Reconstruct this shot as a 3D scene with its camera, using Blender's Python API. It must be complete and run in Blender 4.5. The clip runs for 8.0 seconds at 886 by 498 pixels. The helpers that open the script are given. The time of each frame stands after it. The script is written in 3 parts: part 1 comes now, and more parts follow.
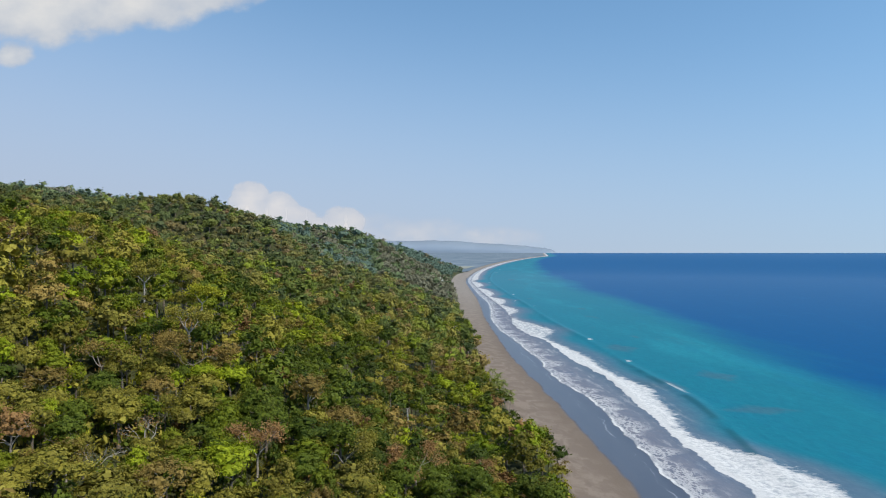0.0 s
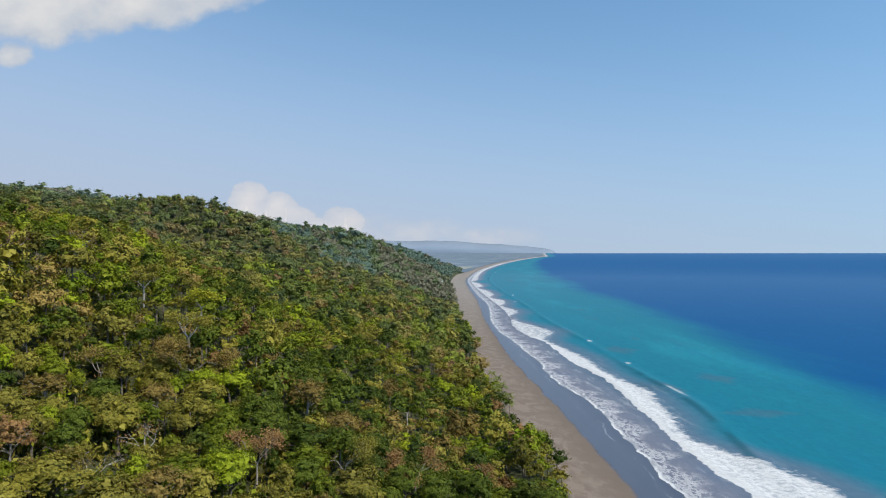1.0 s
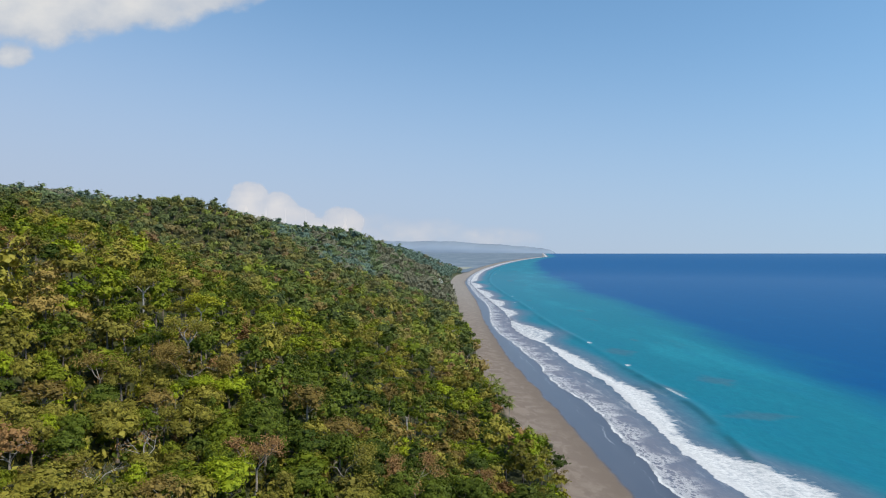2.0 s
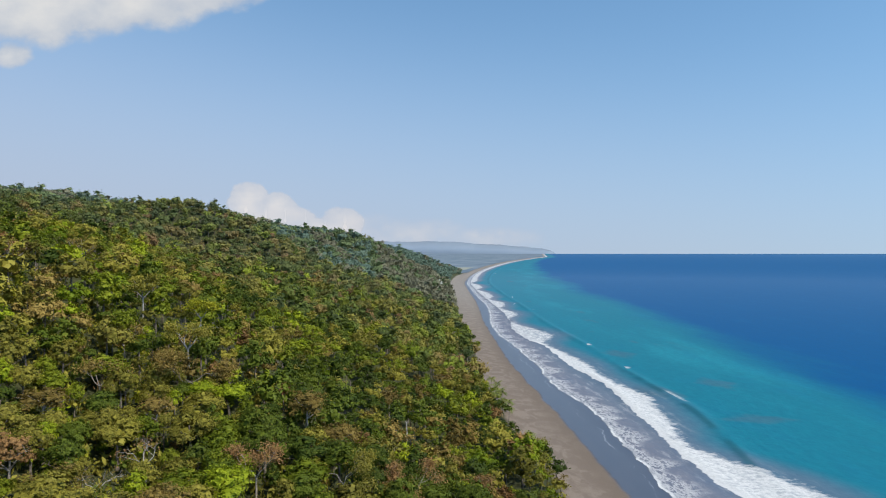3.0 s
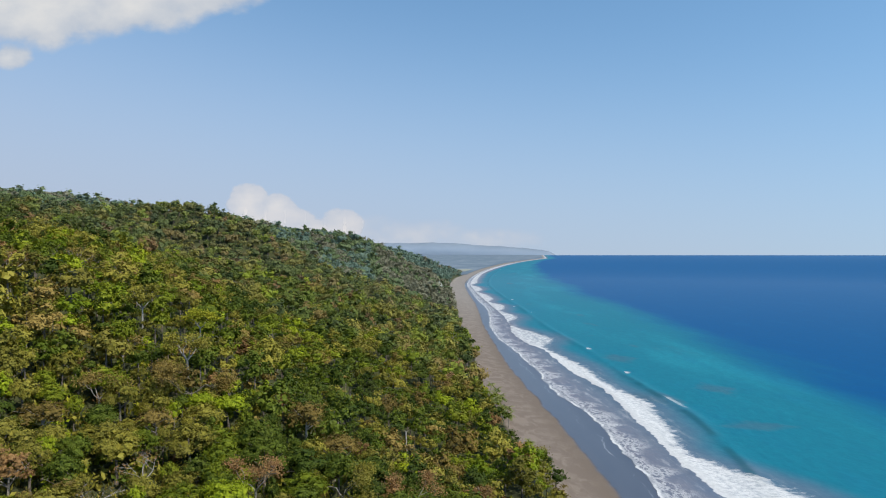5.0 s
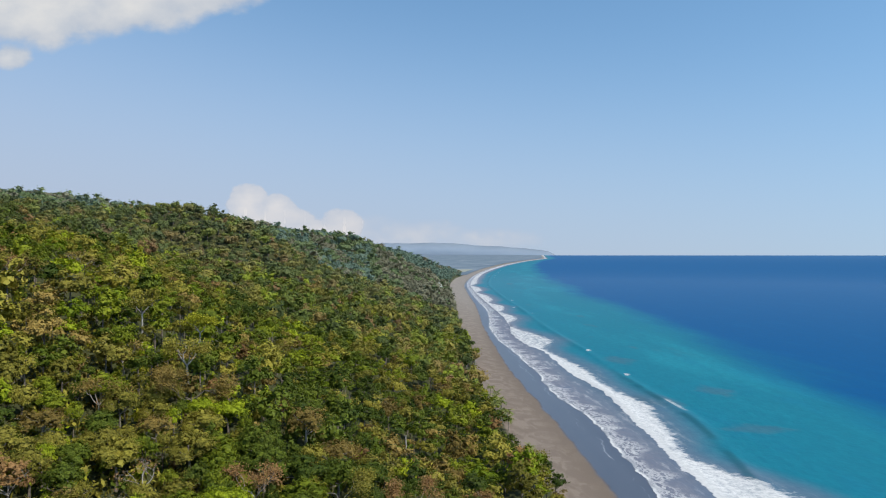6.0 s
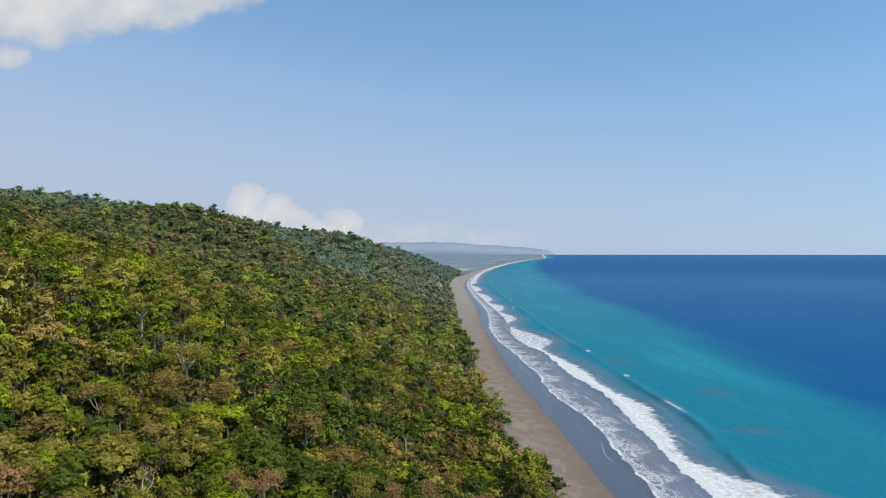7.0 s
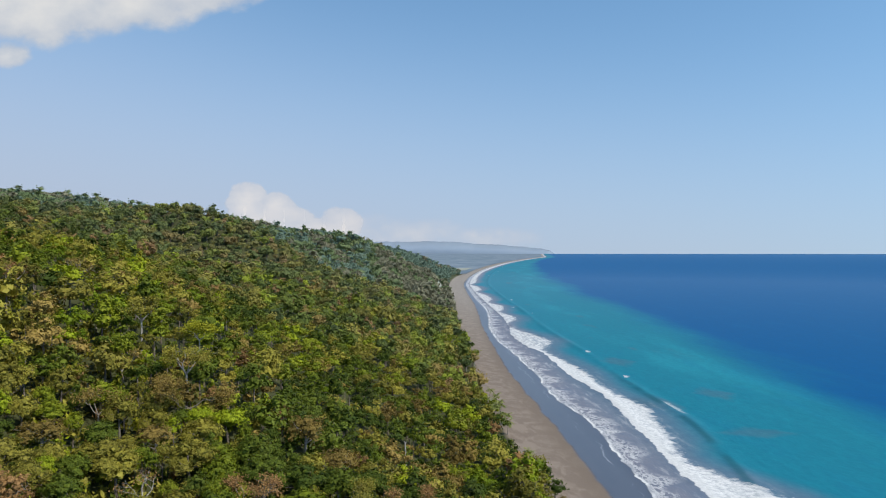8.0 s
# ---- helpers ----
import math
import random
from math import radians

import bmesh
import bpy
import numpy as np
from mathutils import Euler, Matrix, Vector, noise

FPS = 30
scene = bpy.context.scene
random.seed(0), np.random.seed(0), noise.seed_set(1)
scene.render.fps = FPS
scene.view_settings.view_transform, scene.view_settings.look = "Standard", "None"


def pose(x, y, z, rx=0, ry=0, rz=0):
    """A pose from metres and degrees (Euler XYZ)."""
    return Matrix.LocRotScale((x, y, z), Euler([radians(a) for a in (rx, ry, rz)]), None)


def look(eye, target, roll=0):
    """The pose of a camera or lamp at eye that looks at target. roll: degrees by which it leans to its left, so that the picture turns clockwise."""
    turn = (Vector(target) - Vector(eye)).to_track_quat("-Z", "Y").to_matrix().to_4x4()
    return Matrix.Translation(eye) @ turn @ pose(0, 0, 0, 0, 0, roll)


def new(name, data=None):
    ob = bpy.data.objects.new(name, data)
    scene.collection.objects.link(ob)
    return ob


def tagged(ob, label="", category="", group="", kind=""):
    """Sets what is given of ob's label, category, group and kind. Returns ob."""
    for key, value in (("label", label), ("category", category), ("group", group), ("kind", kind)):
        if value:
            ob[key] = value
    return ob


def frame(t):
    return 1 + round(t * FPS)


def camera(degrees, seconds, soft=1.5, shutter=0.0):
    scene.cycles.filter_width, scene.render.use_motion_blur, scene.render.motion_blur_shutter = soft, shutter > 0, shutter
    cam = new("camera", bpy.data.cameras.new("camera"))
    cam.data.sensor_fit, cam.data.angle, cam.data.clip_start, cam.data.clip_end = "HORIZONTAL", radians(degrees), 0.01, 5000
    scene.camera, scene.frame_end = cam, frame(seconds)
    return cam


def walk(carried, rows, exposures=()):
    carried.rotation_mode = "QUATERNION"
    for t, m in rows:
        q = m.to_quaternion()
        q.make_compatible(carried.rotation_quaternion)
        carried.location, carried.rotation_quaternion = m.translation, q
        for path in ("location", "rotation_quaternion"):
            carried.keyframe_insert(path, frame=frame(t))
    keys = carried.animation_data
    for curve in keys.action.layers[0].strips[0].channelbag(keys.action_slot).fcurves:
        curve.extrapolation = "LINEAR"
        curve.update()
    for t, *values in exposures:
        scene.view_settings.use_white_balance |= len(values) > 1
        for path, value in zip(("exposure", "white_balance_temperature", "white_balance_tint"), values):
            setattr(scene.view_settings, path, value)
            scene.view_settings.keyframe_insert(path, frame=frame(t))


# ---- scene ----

# ------------------------------------------------------------------ camera
F_PX = 1162.2          # focal length for a picture 1568 wide
cam = camera(68, 8.0, soft=1.0)
RISE = [  # seconds, sideways, climb, tilt, turn
    (0.0, -0.15, -7.65, 0.30, 2.10), (0.5, -0.15, -6.70, 0.25, 1.75), (1.0, -0.15, -5.72, 0.20, 1.30),
    (1.5, -0.15, -4.74, 0.20, 0.90), (2.25, -0.12, -3.26, 0.25, 0.65), (3.0, -0.10, -1.77, 0.30, 0.40),
    (3.5, -0.06, -0.82, 0.10, 0.15), (4.0, 0.0, 0.05, 0.35, 0.0), (4.5, 0.0, 0.96, 1.60, 0.10),
    (5.25, 0.0, 2.40, 1.80, -0.10), (6.0, 0.0, 3.82, 1.65, -0.40), (6.5, 0.0, 4.76, 1.05, -0.70),
    (7.0, 0.0, 5.70, -0.15, -0.80), (7.5, 0.0, 6.62, -1.60, -0.95), (8.0, 0.0, 7.55, -1.95, -1.45)]
walk(cam, [(t, pose(x, 0, 107 + h, 90 + math.degrees((p + 2) / F_PX), 0, math.degrees(w / F_PX)))
           for t, x, h, p, w in RISE])

# ------------------------------------------------------------------ light
SUN_EL, SUN_AZ = radians(48), radians(124)     # azimuth clockwise from +y: behind the camera
SKY_HIGH, SKY_LOW = (1.05, 1.27, 1.24, 1), (3.10, 3.50, 4.35, 1)    # clear sky, and the haze in which it ends
world = bpy.data.worlds.new("sky")
scene.world = world
world.use_nodes = True
wn = world.node_tree
wn.nodes.clear()
sky = wn.nodes.new("ShaderNodeTexSky")
sky.sky_type = "NISHITA"
sky.sun_disc = False
sky.sun_elevation, sky.sun_rotation = SUN_EL, SUN_AZ
sky.altitude, sky.air_density, sky.dust_density, sky.ozone_density = 100, 1.0, 0.4, 3.0
bg = wn.nodes.new("ShaderNodeBackground")
bg.inputs["Strength"].default_value = 0.145
wo = wn.nodes.new("ShaderNodeOutputWorld")
# humid air: the glow at the horizon is soft and grey-blue, and the haze reaches high
where = wn.nodes.new("ShaderNodeTexCoord")
axes = wn.nodes.new("ShaderNodeSeparateXYZ")
wn.links.new(where.outputs["Generated"], axes.inputs[0])
lift = wn.nodes.new("ShaderNodeMath")
lift.operation, lift.use_clamp = "MULTIPLY_ADD", True
lift.inputs[1].default_value, lift.inputs[2].default_value = 0.85, 0.13
wn.links.new(axes.outputs[2], lift.inputs[0])
floor_ = wn.nodes.new("ShaderNodeMath")
floor_.operation = "MAXIMUM"
floor_.inputs[1].default_value = 0.125
wn.links.new(lift.outputs[0], floor_.inputs[0])
again = wn.nodes.new("ShaderNodeCombineXYZ")
wn.links.new(axes.outputs[0], again.inputs[0])
wn.links.new(axes.outputs[1], again.inputs[1])
wn.links.new(floor_.outputs[0], again.inputs[2])
unit = wn.nodes.new("ShaderNodeVectorMath")
unit.operation = "NORMALIZE"
wn.links.new(again.outputs[0], unit.inputs[0])
wn.links.new(unit.outputs[0], sky.inputs["Vector"])
veil = wn.nodes.new("ShaderNodeMapRange")
veil.interpolation_type = "SMOOTHERSTEP"
for i, v in enumerate((-0.16, 0.46, 1.0, 0.0)):
    veil.inputs[i + 1].default_value = v
over_land = wn.nodes.new("ShaderNodeMath")     # the haze hangs thicker over the land than over the sea
over_land.operation = "MULTIPLY_ADD"
over_land.inputs[1].default_value = 0.14
wn.links.new(axes.outputs[0], over_land.inputs[0])
wn.links.new(axes.outputs[2], over_land.inputs[2])
wn.links.new(over_land.outputs[0], veil.inputs[0])
hue = wn.nodes.new("ShaderNodeMix")
hue.data_type, hue.blend_type = "RGBA", "MULTIPLY"
hue.inputs[0].default_value = 1.0
hue.inputs[7].default_value = SKY_HIGH
wn.links.new(sky.outputs[0], hue.inputs[6])
tint = wn.nodes.new("ShaderNodeMix")
tint.data_type = "RGBA"
tint.inputs[7].default_value = SKY_LOW
wn.links.new(veil.outputs[0], tint.inputs[0])
wn.links.new(hue.outputs[2], tint.inputs[6])
wn.links.new(tint.outputs[2], bg.inputs["Color"])
wn.links.new(bg.outputs[0], wo.inputs["Surface"])

lamp = bpy.data.lights.new("sun", "SUN")
lamp.energy, lamp.angle, lamp.color = 5.0, radians(0.6), (1.0, 0.95, 0.86)
sun = new("sun", lamp)
toward = Vector((math.sin(SUN_AZ) * math.cos(SUN_EL), math.cos(SUN_AZ) * math.cos(SUN_EL), math.sin(SUN_EL)))
sun.matrix_world = look(toward * 1500, (0, 0, 0))
scene.view_settings.exposure = 0.0


# ------------------------------------------------------------------ materials
class Graph:
    """Short ways to write a material's nodes."""

    def __init__(self, name):
        self.mat = bpy.data.materials.new(name)
        self.mat.use_nodes = True
        self.t = self.mat.node_tree
        self.t.nodes.clear()
        self.out = self.t.nodes.new("ShaderNodeOutputMaterial")

    def put(self, socket, value):
        if isinstance(value, bpy.types.NodeSocket):
            self.t.links.new(value, socket)
        elif isinstance(value, tuple) and len(value) == 3 and socket.type == "RGBA":
            socket.default_value = (*value, 1)
        else:
            socket.default_value = value

    def m(self, op, a, b=0.0, c=None):
        n = self.t.nodes.new("ShaderNodeMath")
        n.operation = op
        self.put(n.inputs[0], a)
        self.put(n.inputs[1], b)
        if c is not None:
            self.put(n.inputs[2], c)
        return n.outputs[0]

    def add(self, a, b): return self.m("ADD", a, b)
    def sub(self, a, b): return self.m("SUBTRACT", a, b)
    def mul(self, a, b): return self.m("MULTIPLY", a, b)

    def step(self, x, a, b):
        n = self.t.nodes.new("ShaderNodeMapRange")
        n.interpolation_type = "SMOOTHSTEP"
        self.put(n.inputs[0], x)
        self.put(n.inputs[1], a)
        self.put(n.inputs[2], b)
        return n.outputs[0]

    def noise(self, vec, scale, detail=2.0, rough=0.5, dims="3D"):
        n = self.t.nodes.new("ShaderNodeTexNoise")
        n.noise_dimensions = dims
        n.inputs["Scale"].default_value = scale
        n.inputs["Detail"].default_value = detail
        n.inputs["Roughness"].default_value = rough
        if vec is not None:
            self.put(n.inputs["W" if dims == "1D" else "Vector"], vec)
        return n.outputs[0]

    def vec(self, x, y, z=0.0):
        n = self.t.nodes.new("ShaderNodeCombineXYZ")
        for s, v in zip(n.inputs, (x, y, z)):
            self.put(s, v)
        return n.outputs[0]

    def mix(self, f, a, b):
        n = self.t.nodes.new("ShaderNodeMix")
        n.data_type = "RGBA"
        self.put(n.inputs[0], f)
        self.put(n.inputs[6], a)
        self.put(n.inputs[7], b)
        return n.outputs[2]

    def position(self):
        return self.t.nodes.new("ShaderNodeNewGeometry").outputs["Position"]

    def island(self):
        return self.t.nodes.new("ShaderNodeNewGeometry").outputs["Random Per Island"]

    def own(self):
        return self.t.nodes.new("ShaderNodeObjectInfo").outputs["Random"]

    def uv(self):
        n = self.t.nodes.new("ShaderNodeUVMap")
        s = self.t.nodes.new("ShaderNodeSeparateXYZ")
        self.t.links.new(n.outputs[0], s.inputs[0])
        return self.mul(s.outputs[0], 1000.0), self.mul(s.outputs[1], 1000.0)

    def kept(self, key):
        n = self.t.nodes.new("ShaderNodeAttribute")
        n.attribute_name = key
        return n.outputs["Fac"]

    def bump(self, h, strength=0.5, distance=0.1):
        n = self.t.nodes.new("ShaderNodeBump")
        self.put(n.inputs["Strength"], strength)
        n.inputs["Distance"].default_value = distance
        self.put(n.inputs["Height"], h)
        return n.outputs[0]

    def shader(self, kind, **inputs):
        n = self.t.nodes.new("ShaderNode" + kind)
        for k, v in inputs.items():
            self.put(n.inputs[k.replace("_", " ")], v)
        return n.outputs[0]

    def blend(self, f, a, b):
        n = self.t.nodes.new("ShaderNodeMixShader")
        self.put(n.inputs[0], f)
        self.put(n.inputs[1], a)
        self.put(n.inputs[2], b)
        return n.outputs[0]

    def done(self, surface):
        self.t.links.new(surface, self.out.inputs["Surface"])
        return self.mat


def leaf_material(name, low, high, dry=(0.16, 0.12, 0.05), dryness=0.15, speckle=0.45, thin=0.2):
    g = Graph(name)
    p = g.position()
    tone = g.add(g.mul(g.island(), speckle), g.add(g.mul(g.noise(p, 0.11, 2.0), 0.6 + 0.5 * (0.5 - speckle)), g.add(g.mul(g.own(), 0.4), g.sub(g.kept("tone"), 0.08))))
    col = g.mix(g.step(tone, 0.22, 1.08), low, high)
    col = g.mix(g.mul(g.step(g.noise(p, 0.045, 3.0, 0.6), 0.52, 0.72), dryness), col, dry)
    d = g.shader("BsdfPrincipled", Base_Color=col, Roughness=0.6, Specular_IOR_Level=0.12)
    t = g.shader("BsdfTranslucent", Color=col)
    return g.done(g.blend(thin, d, t))


KIND_TONES = [   # name, shaded-side and sun-side pigment, share of dry leaves
    ("bright", (0.1099, 0.1548, 0.0072), (0.2816, 0.327, 0.0144), 0.12),
    ("mid", (0.07556, 0.1023, 0.0072), (0.1992, 0.2271, 0.0144), 0.15),
    ("dark", (0.03572, 0.05741, 0.0072), (0.1099, 0.1398, 0.0144), 0.12),
    ("olive", (0.1196, 0.1098, 0.0168), (0.2824, 0.2471, 0.036), 0.2),
    ("yellow", (0.159, 0.1647, 0.0108), (0.3409, 0.327, 0.0228), 0.15),
    ("brown", (0.1297, 0.09235, 0.0216), (0.2875, 0.2022, 0.0528), 0.35),
    ("russet", (0.1628, 0.08986, 0.0312), (0.3282, 0.1872, 0.0744), 0.3)]


# Haze is mixed into the leaf pigment, more for trees farther off.
def toward_haze(c, k):
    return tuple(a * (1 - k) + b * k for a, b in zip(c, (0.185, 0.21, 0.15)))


LEAVES = [leaf_material("leaf_" + n, a, b, dryness=d) for n, a, b, d in KIND_TONES]
HAZED_SLOPE_LEAVES = [leaf_material("hazed_slope_leaf_" + n, toward_haze(a, 0.12), toward_haze(b, 0.12), dryness=d, speckle=0.4, thin=0.25) for n, a, b, d in KIND_TONES]
HAZED_RIDGE_LEAVES = [leaf_material("hazed_ridge_leaf_" + n, toward_haze(a, 0.3), toward_haze(b, 0.3), (0.17, 0.14, 0.08), d, 0.3, 0.35) for n, a, b, d in KIND_TONES]
BRIGHT, MID, DARK, OLIVE, YELLOW, BROWN, RUSSET = range(7)
# The farthest leaves carry the haze in their colour: paler and bluer.
HAZED_FAR_LEAVES = [
    leaf_material("hazed_leaf_green", (0.1258, 0.1731, 0.0759), (0.1774, 0.2251, 0.1012), dry=(0.1945, 0.1846, 0.1214), speckle=0.3, thin=0.35),
    leaf_material("hazed_leaf_dark", (0.1174, 0.1754, 0.1349), (0.1644, 0.2297, 0.1673), dry=(0.1877, 0.1874, 0.1456), speckle=0.3, thin=0.35),
    leaf_material("hazed_leaf_grey", (0.1659, 0.165, 0.1062), (0.223, 0.2159, 0.1417), dry=(0.2117, 0.1846, 0.1315), speckle=0.3, thin=0.35),
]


def bark_material(name, a, b):
    g = Graph(name)
    p = g.position()
    n = g.noise(p, 1.8, 4.0, 0.6)
    col = g.mix(g.step(n, 0.3, 0.7), a, b)
    return g.done(g.shader("BsdfPrincipled", Base_Color=col, Roughness=0.85, Normal=g.bump(n, 0.6, 0.1)))


BARK = bark_material("bark", (0.075, 0.06, 0.045), (0.18, 0.15, 0.12))
PALE_BARK = bark_material("pale_bark", (0.18, 0.1613, 0.1387), (0.3525, 0.33, 0.2925))
GREY_BARK = bark_material("grey_bark", (0.165, 0.1425, 0.12), (0.315, 0.2775, 0.2325))

# ground: q is the distance seaward of the edge of the wet sand, along is the way up the coast
g = Graph("ground")
q, along = g.uv()
p = g.position()
wide = g.noise(g.vec(q, g.mul(along, 0.5)), 0.045, 4.0, 0.6)
grain = g.noise(p, 1.6, 3.0, 0.6)
streak = g.noise(g.vec(g.add(q, g.mul(wide, 40.0)), g.mul(along, 0.55), g.mul(wide, 3.0)), 0.14, 4.0, 0.6)
drysand = g.mix(g.step(streak, 0.42, 0.62), (0.1634, 0.1273, 0.0989), (0.2236, 0.1789, 0.1419))
drysand = g.mix(g.mul(g.step(q, -14.0, -3.0), 0.75), drysand, (0.1419, 0.1084, 0.08084))
drysand = g.mix(g.mul(grain, 0.35), drysand, (0.1118, 0.086, 0.0688))
edge = g.add(q, g.mul(g.sub(g.noise(along, 0.03, 3.0, 0.55, "1D"), 0.5), 5.0))
wetness = g.step(edge, -1.6, 1.6)
wetsand = g.mix(g.noise(g.vec(q, g.mul(along, 0.3)), 0.09, 3.0), (0.04472, 0.04678, 0.06054), (0.07224, 0.07224, 0.086))
line = g.sub(q, g.add(15.0, g.add(g.mul(g.sub(g.noise(along, 0.02, 3.0, 0.6, "1D"), 0.5), 16.0), g.mul(g.noise(along, 0.15, 2.0, 0.5, "1D"), 2.0))))
wetsand = g.mix(g.mul(g.mul(g.step(g.m("ABSOLUTE", line), 0.55, 0.1), g.step(wide, 0.45, 0.6)), 0.5), wetsand, (0.516, 0.516, 0.5332))
drysand = g.mix(g.mul(g.step(along, 450.0, 1700.0), 0.6), drysand, g.mix(streak, (0.20, 0.182, 0.16), (0.30, 0.28, 0.255)))     # haze put into the sand's colour, stronger up the coast
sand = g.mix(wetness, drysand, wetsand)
litter = g.mix(grain, (0.0258, 0.0344, 0.01032), (0.0645, 0.0645, 0.0258))
inland = g.step(g.add(g.kept("past_edge"), g.mul(g.sub(wide, 0.5), 8.0)), -1.0, -5.0)
col = g.mix(inland, sand, litter)
rough = g.add(0.9, g.mul(wetness, -0.62))
GROUND = g.done(g.shader("BsdfPrincipled", Base_Color=col, Roughness=rough, Specular_IOR_Level=g.add(0.2, g.mul(wetness, 0.55)),
                         Normal=g.bump(g.add(grain, g.mul(wide, 2.0)), g.add(0.35, g.mul(wetness, -0.33)), 0.3)))

# sea: body colour by depth with wave shade painted in, and foam
g = Graph("sea")
q, along = g.uv()
flat = g.vec(q, along)
fine = g.noise(flat, 0.35, 4.0, 0.65)
lace = g.noise(g.vec(q, g.mul(along, 0.38)), 0.20, 6.0, 0.72)
jag = g.noise(flat, 0.11, 5.0, 0.65)


def wander(w, amount, seed, scale):
    return g.mul(g.sub(g.noise(g.add(w, seed), scale, 2.0, 0.5, "1D"), 0.5), amount)


since = g.add(g.kept("past_swash"), g.add(wander(along, 6.0, 50.0, 0.045), wander(along, 2.5, 80.0, 0.16)))
broken = g.noise(g.add(along, 410.0), 0.035, 2.0, 0.5, "1D")
rim = g.mul(g.mul(g.step(since, -1.6, -0.9), g.step(since, 2.4, 0.6)), g.add(0.35, g.mul(g.step(broken, 0.38, 0.55), 0.65)))
reach = g.add(9.0, g.mul(g.step(broken, 0.35, 0.65), 13.0))
thin = g.mul(g.step(since, 0.0, 1.0), g.step(since, reach, g.mul(reach, 0.45)))
net = g.sub(1.0, g.mul(g.m("ABSOLUTE", g.sub(g.noise(g.vec(q, g.mul(along, 0.6)), 0.26, 4.0, 0.6), 0.5)), 9.0))
lacework = g.m("MAXIMUM", g.step(lace, 0.48, 0.64), g.mul(g.step(net, 0.2, 0.9), 0.8))
ahead = g.add(g.kept("past_front"), g.add(wander(along, 5.0, 12.0, 0.05), wander(along, 2.0, 31.0, 0.2)))
rear = g.add(g.kept("past_back"), g.add(g.mul(g.sub(jag, 0.5), 22.0), g.mul(g.sub(fine, 0.5), 12.0)))
surf = g.mul(g.step(ahead, -0.5, 0.6), g.step(rear, 2.5, -4.0))
crest = g.mul(g.step(ahead, -0.5, 0.4), g.step(ahead, 9.0, 2.0))
surf = g.mul(surf, g.add(0.62, g.mul(g.m("MAXIMUM", crest, g.step(g.add(fine, g.mul(lace, 0.5)), 0.55, 0.85)), 0.38)))
surf = g.mul(surf, g.sub(1.0, g.mul(g.step(along, 745.0, 780.0), g.mul(g.step(lace, 0.60, 0.42), 0.45))))
streaks = g.mul(g.mul(g.step(since, 4.0, 12.0), g.step(rear, 16.0, -4.0)), g.step(g.noise(g.vec(q, g.mul(along, 0.22)), 0.13, 5.0, 0.7), 0.50, 0.78))
beyond = g.kept("past_outer")
stray = g.add(beyond, g.mul(g.step(along, 500.0, 640.0), wander(along, 60.0, 5.0, 0.012)))
cap = g.mul(g.m("MAXIMUM", g.mul(g.step(g.m("ABSOLUTE", g.sub(along, 471.0)), 22.0, 8.0), 0.8), g.step(g.noise(g.add(along, 640.0), 0.02, 1.0, 0.5, "1D"), 0.70, 0.75)),
            g.mul(g.step(stray, -0.5, 0.5), g.step(g.sub(stray, g.mul(jag, 8.0)), 2.0, -2.5)))
foam = g.m("MAXIMUM", g.m("MAXIMUM", rim, g.mul(g.mul(lacework, thin), 0.7)),
           g.m("MAXIMUM", surf, g.m("MAXIMUM", g.mul(streaks, 0.42), g.mul(cap, g.add(0.3, g.mul(g.step(fine, 0.35, 0.65), 0.5))))))
patches = g.noise(g.vec(g.mul(q, 1.0), g.mul(along, 0.4)), 0.016, 3.0, 0.55)
over_rim = g.add(g.kept("past_rim"), g.mul(g.sub(g.noise(g.vec(q, g.mul(along, 0.3)), 0.009, 4.0, 0.6), 0.5), 130.0))
body = g.mix(g.step(q, 28.0, 75.0), (0.161, 0.165, 0.198), (0.0805, 0.1375, 0.187))
body = g.mix(g.step(g.add(g.kept("past_back"), g.mul(g.sub(patches, 0.5), 36.0)), 4.0, 32.0), body, (0.008096, 0.1452, 0.1984))
body = g.mix(g.mul(g.mul(g.step(patches, 0.60, 0.70), g.step(q, 230.0, 150.0)), 0.6), body, (0.06072, 0.1016, 0.1307))
body = g.mix(g.mul(g.step(g.noise(g.vec(q, g.mul(along, 0.22)), 0.011, 4.0, 0.6), 0.45, 0.7), g.step(q, 100.0, 170.0)), body, (0.01214, 0.1888, 0.242))
body = g.mix(g.step(over_rim, -48.0, 52.0), body, (0.000575, 0.0682, 0.1936))
# the outer swell's darker face, painted into the body colour
face_shade = g.mul(g.step(g.m("ABSOLUTE", g.add(beyond, 2.5)), 4.0, 0.5), g.step(g.noise(g.add(along, 222.0), 0.012, 2.0, 0.5, "1D"), 0.40, 0.55))
face_shade = g.mul(face_shade, g.step(along, 640.0, 500.0))
body = g.mix(g.mul(face_shade, 0.6), body, (0.01214, 0.08228, 0.1016))
for y0, q0, ly, lq in ((409.0, 124.0, 11.0, 22.0), (668.0, 118.0, 26.0, 16.0), (520.0, 150.0, 20.0, 14.0)):      # stirred-up sand
    cloudy = g.add(g.m("ABSOLUTE", g.m("DIVIDE", g.sub(along, y0), ly)), g.add(g.m("ABSOLUTE", g.m("DIVIDE", g.sub(q, q0), lq)), g.mul(g.sub(jag, 0.5), 1.6)))
    body = g.mix(g.mul(g.step(cloudy, 1.5, 0.5), 0.42), body, (0.06325, 0.1078, 0.1375))
# shade of small ripples, put into the colour by noise
ripple_shade = g.noise(g.vec(q, g.mul(along, 0.6)), 0.16, 6.0, 0.7)
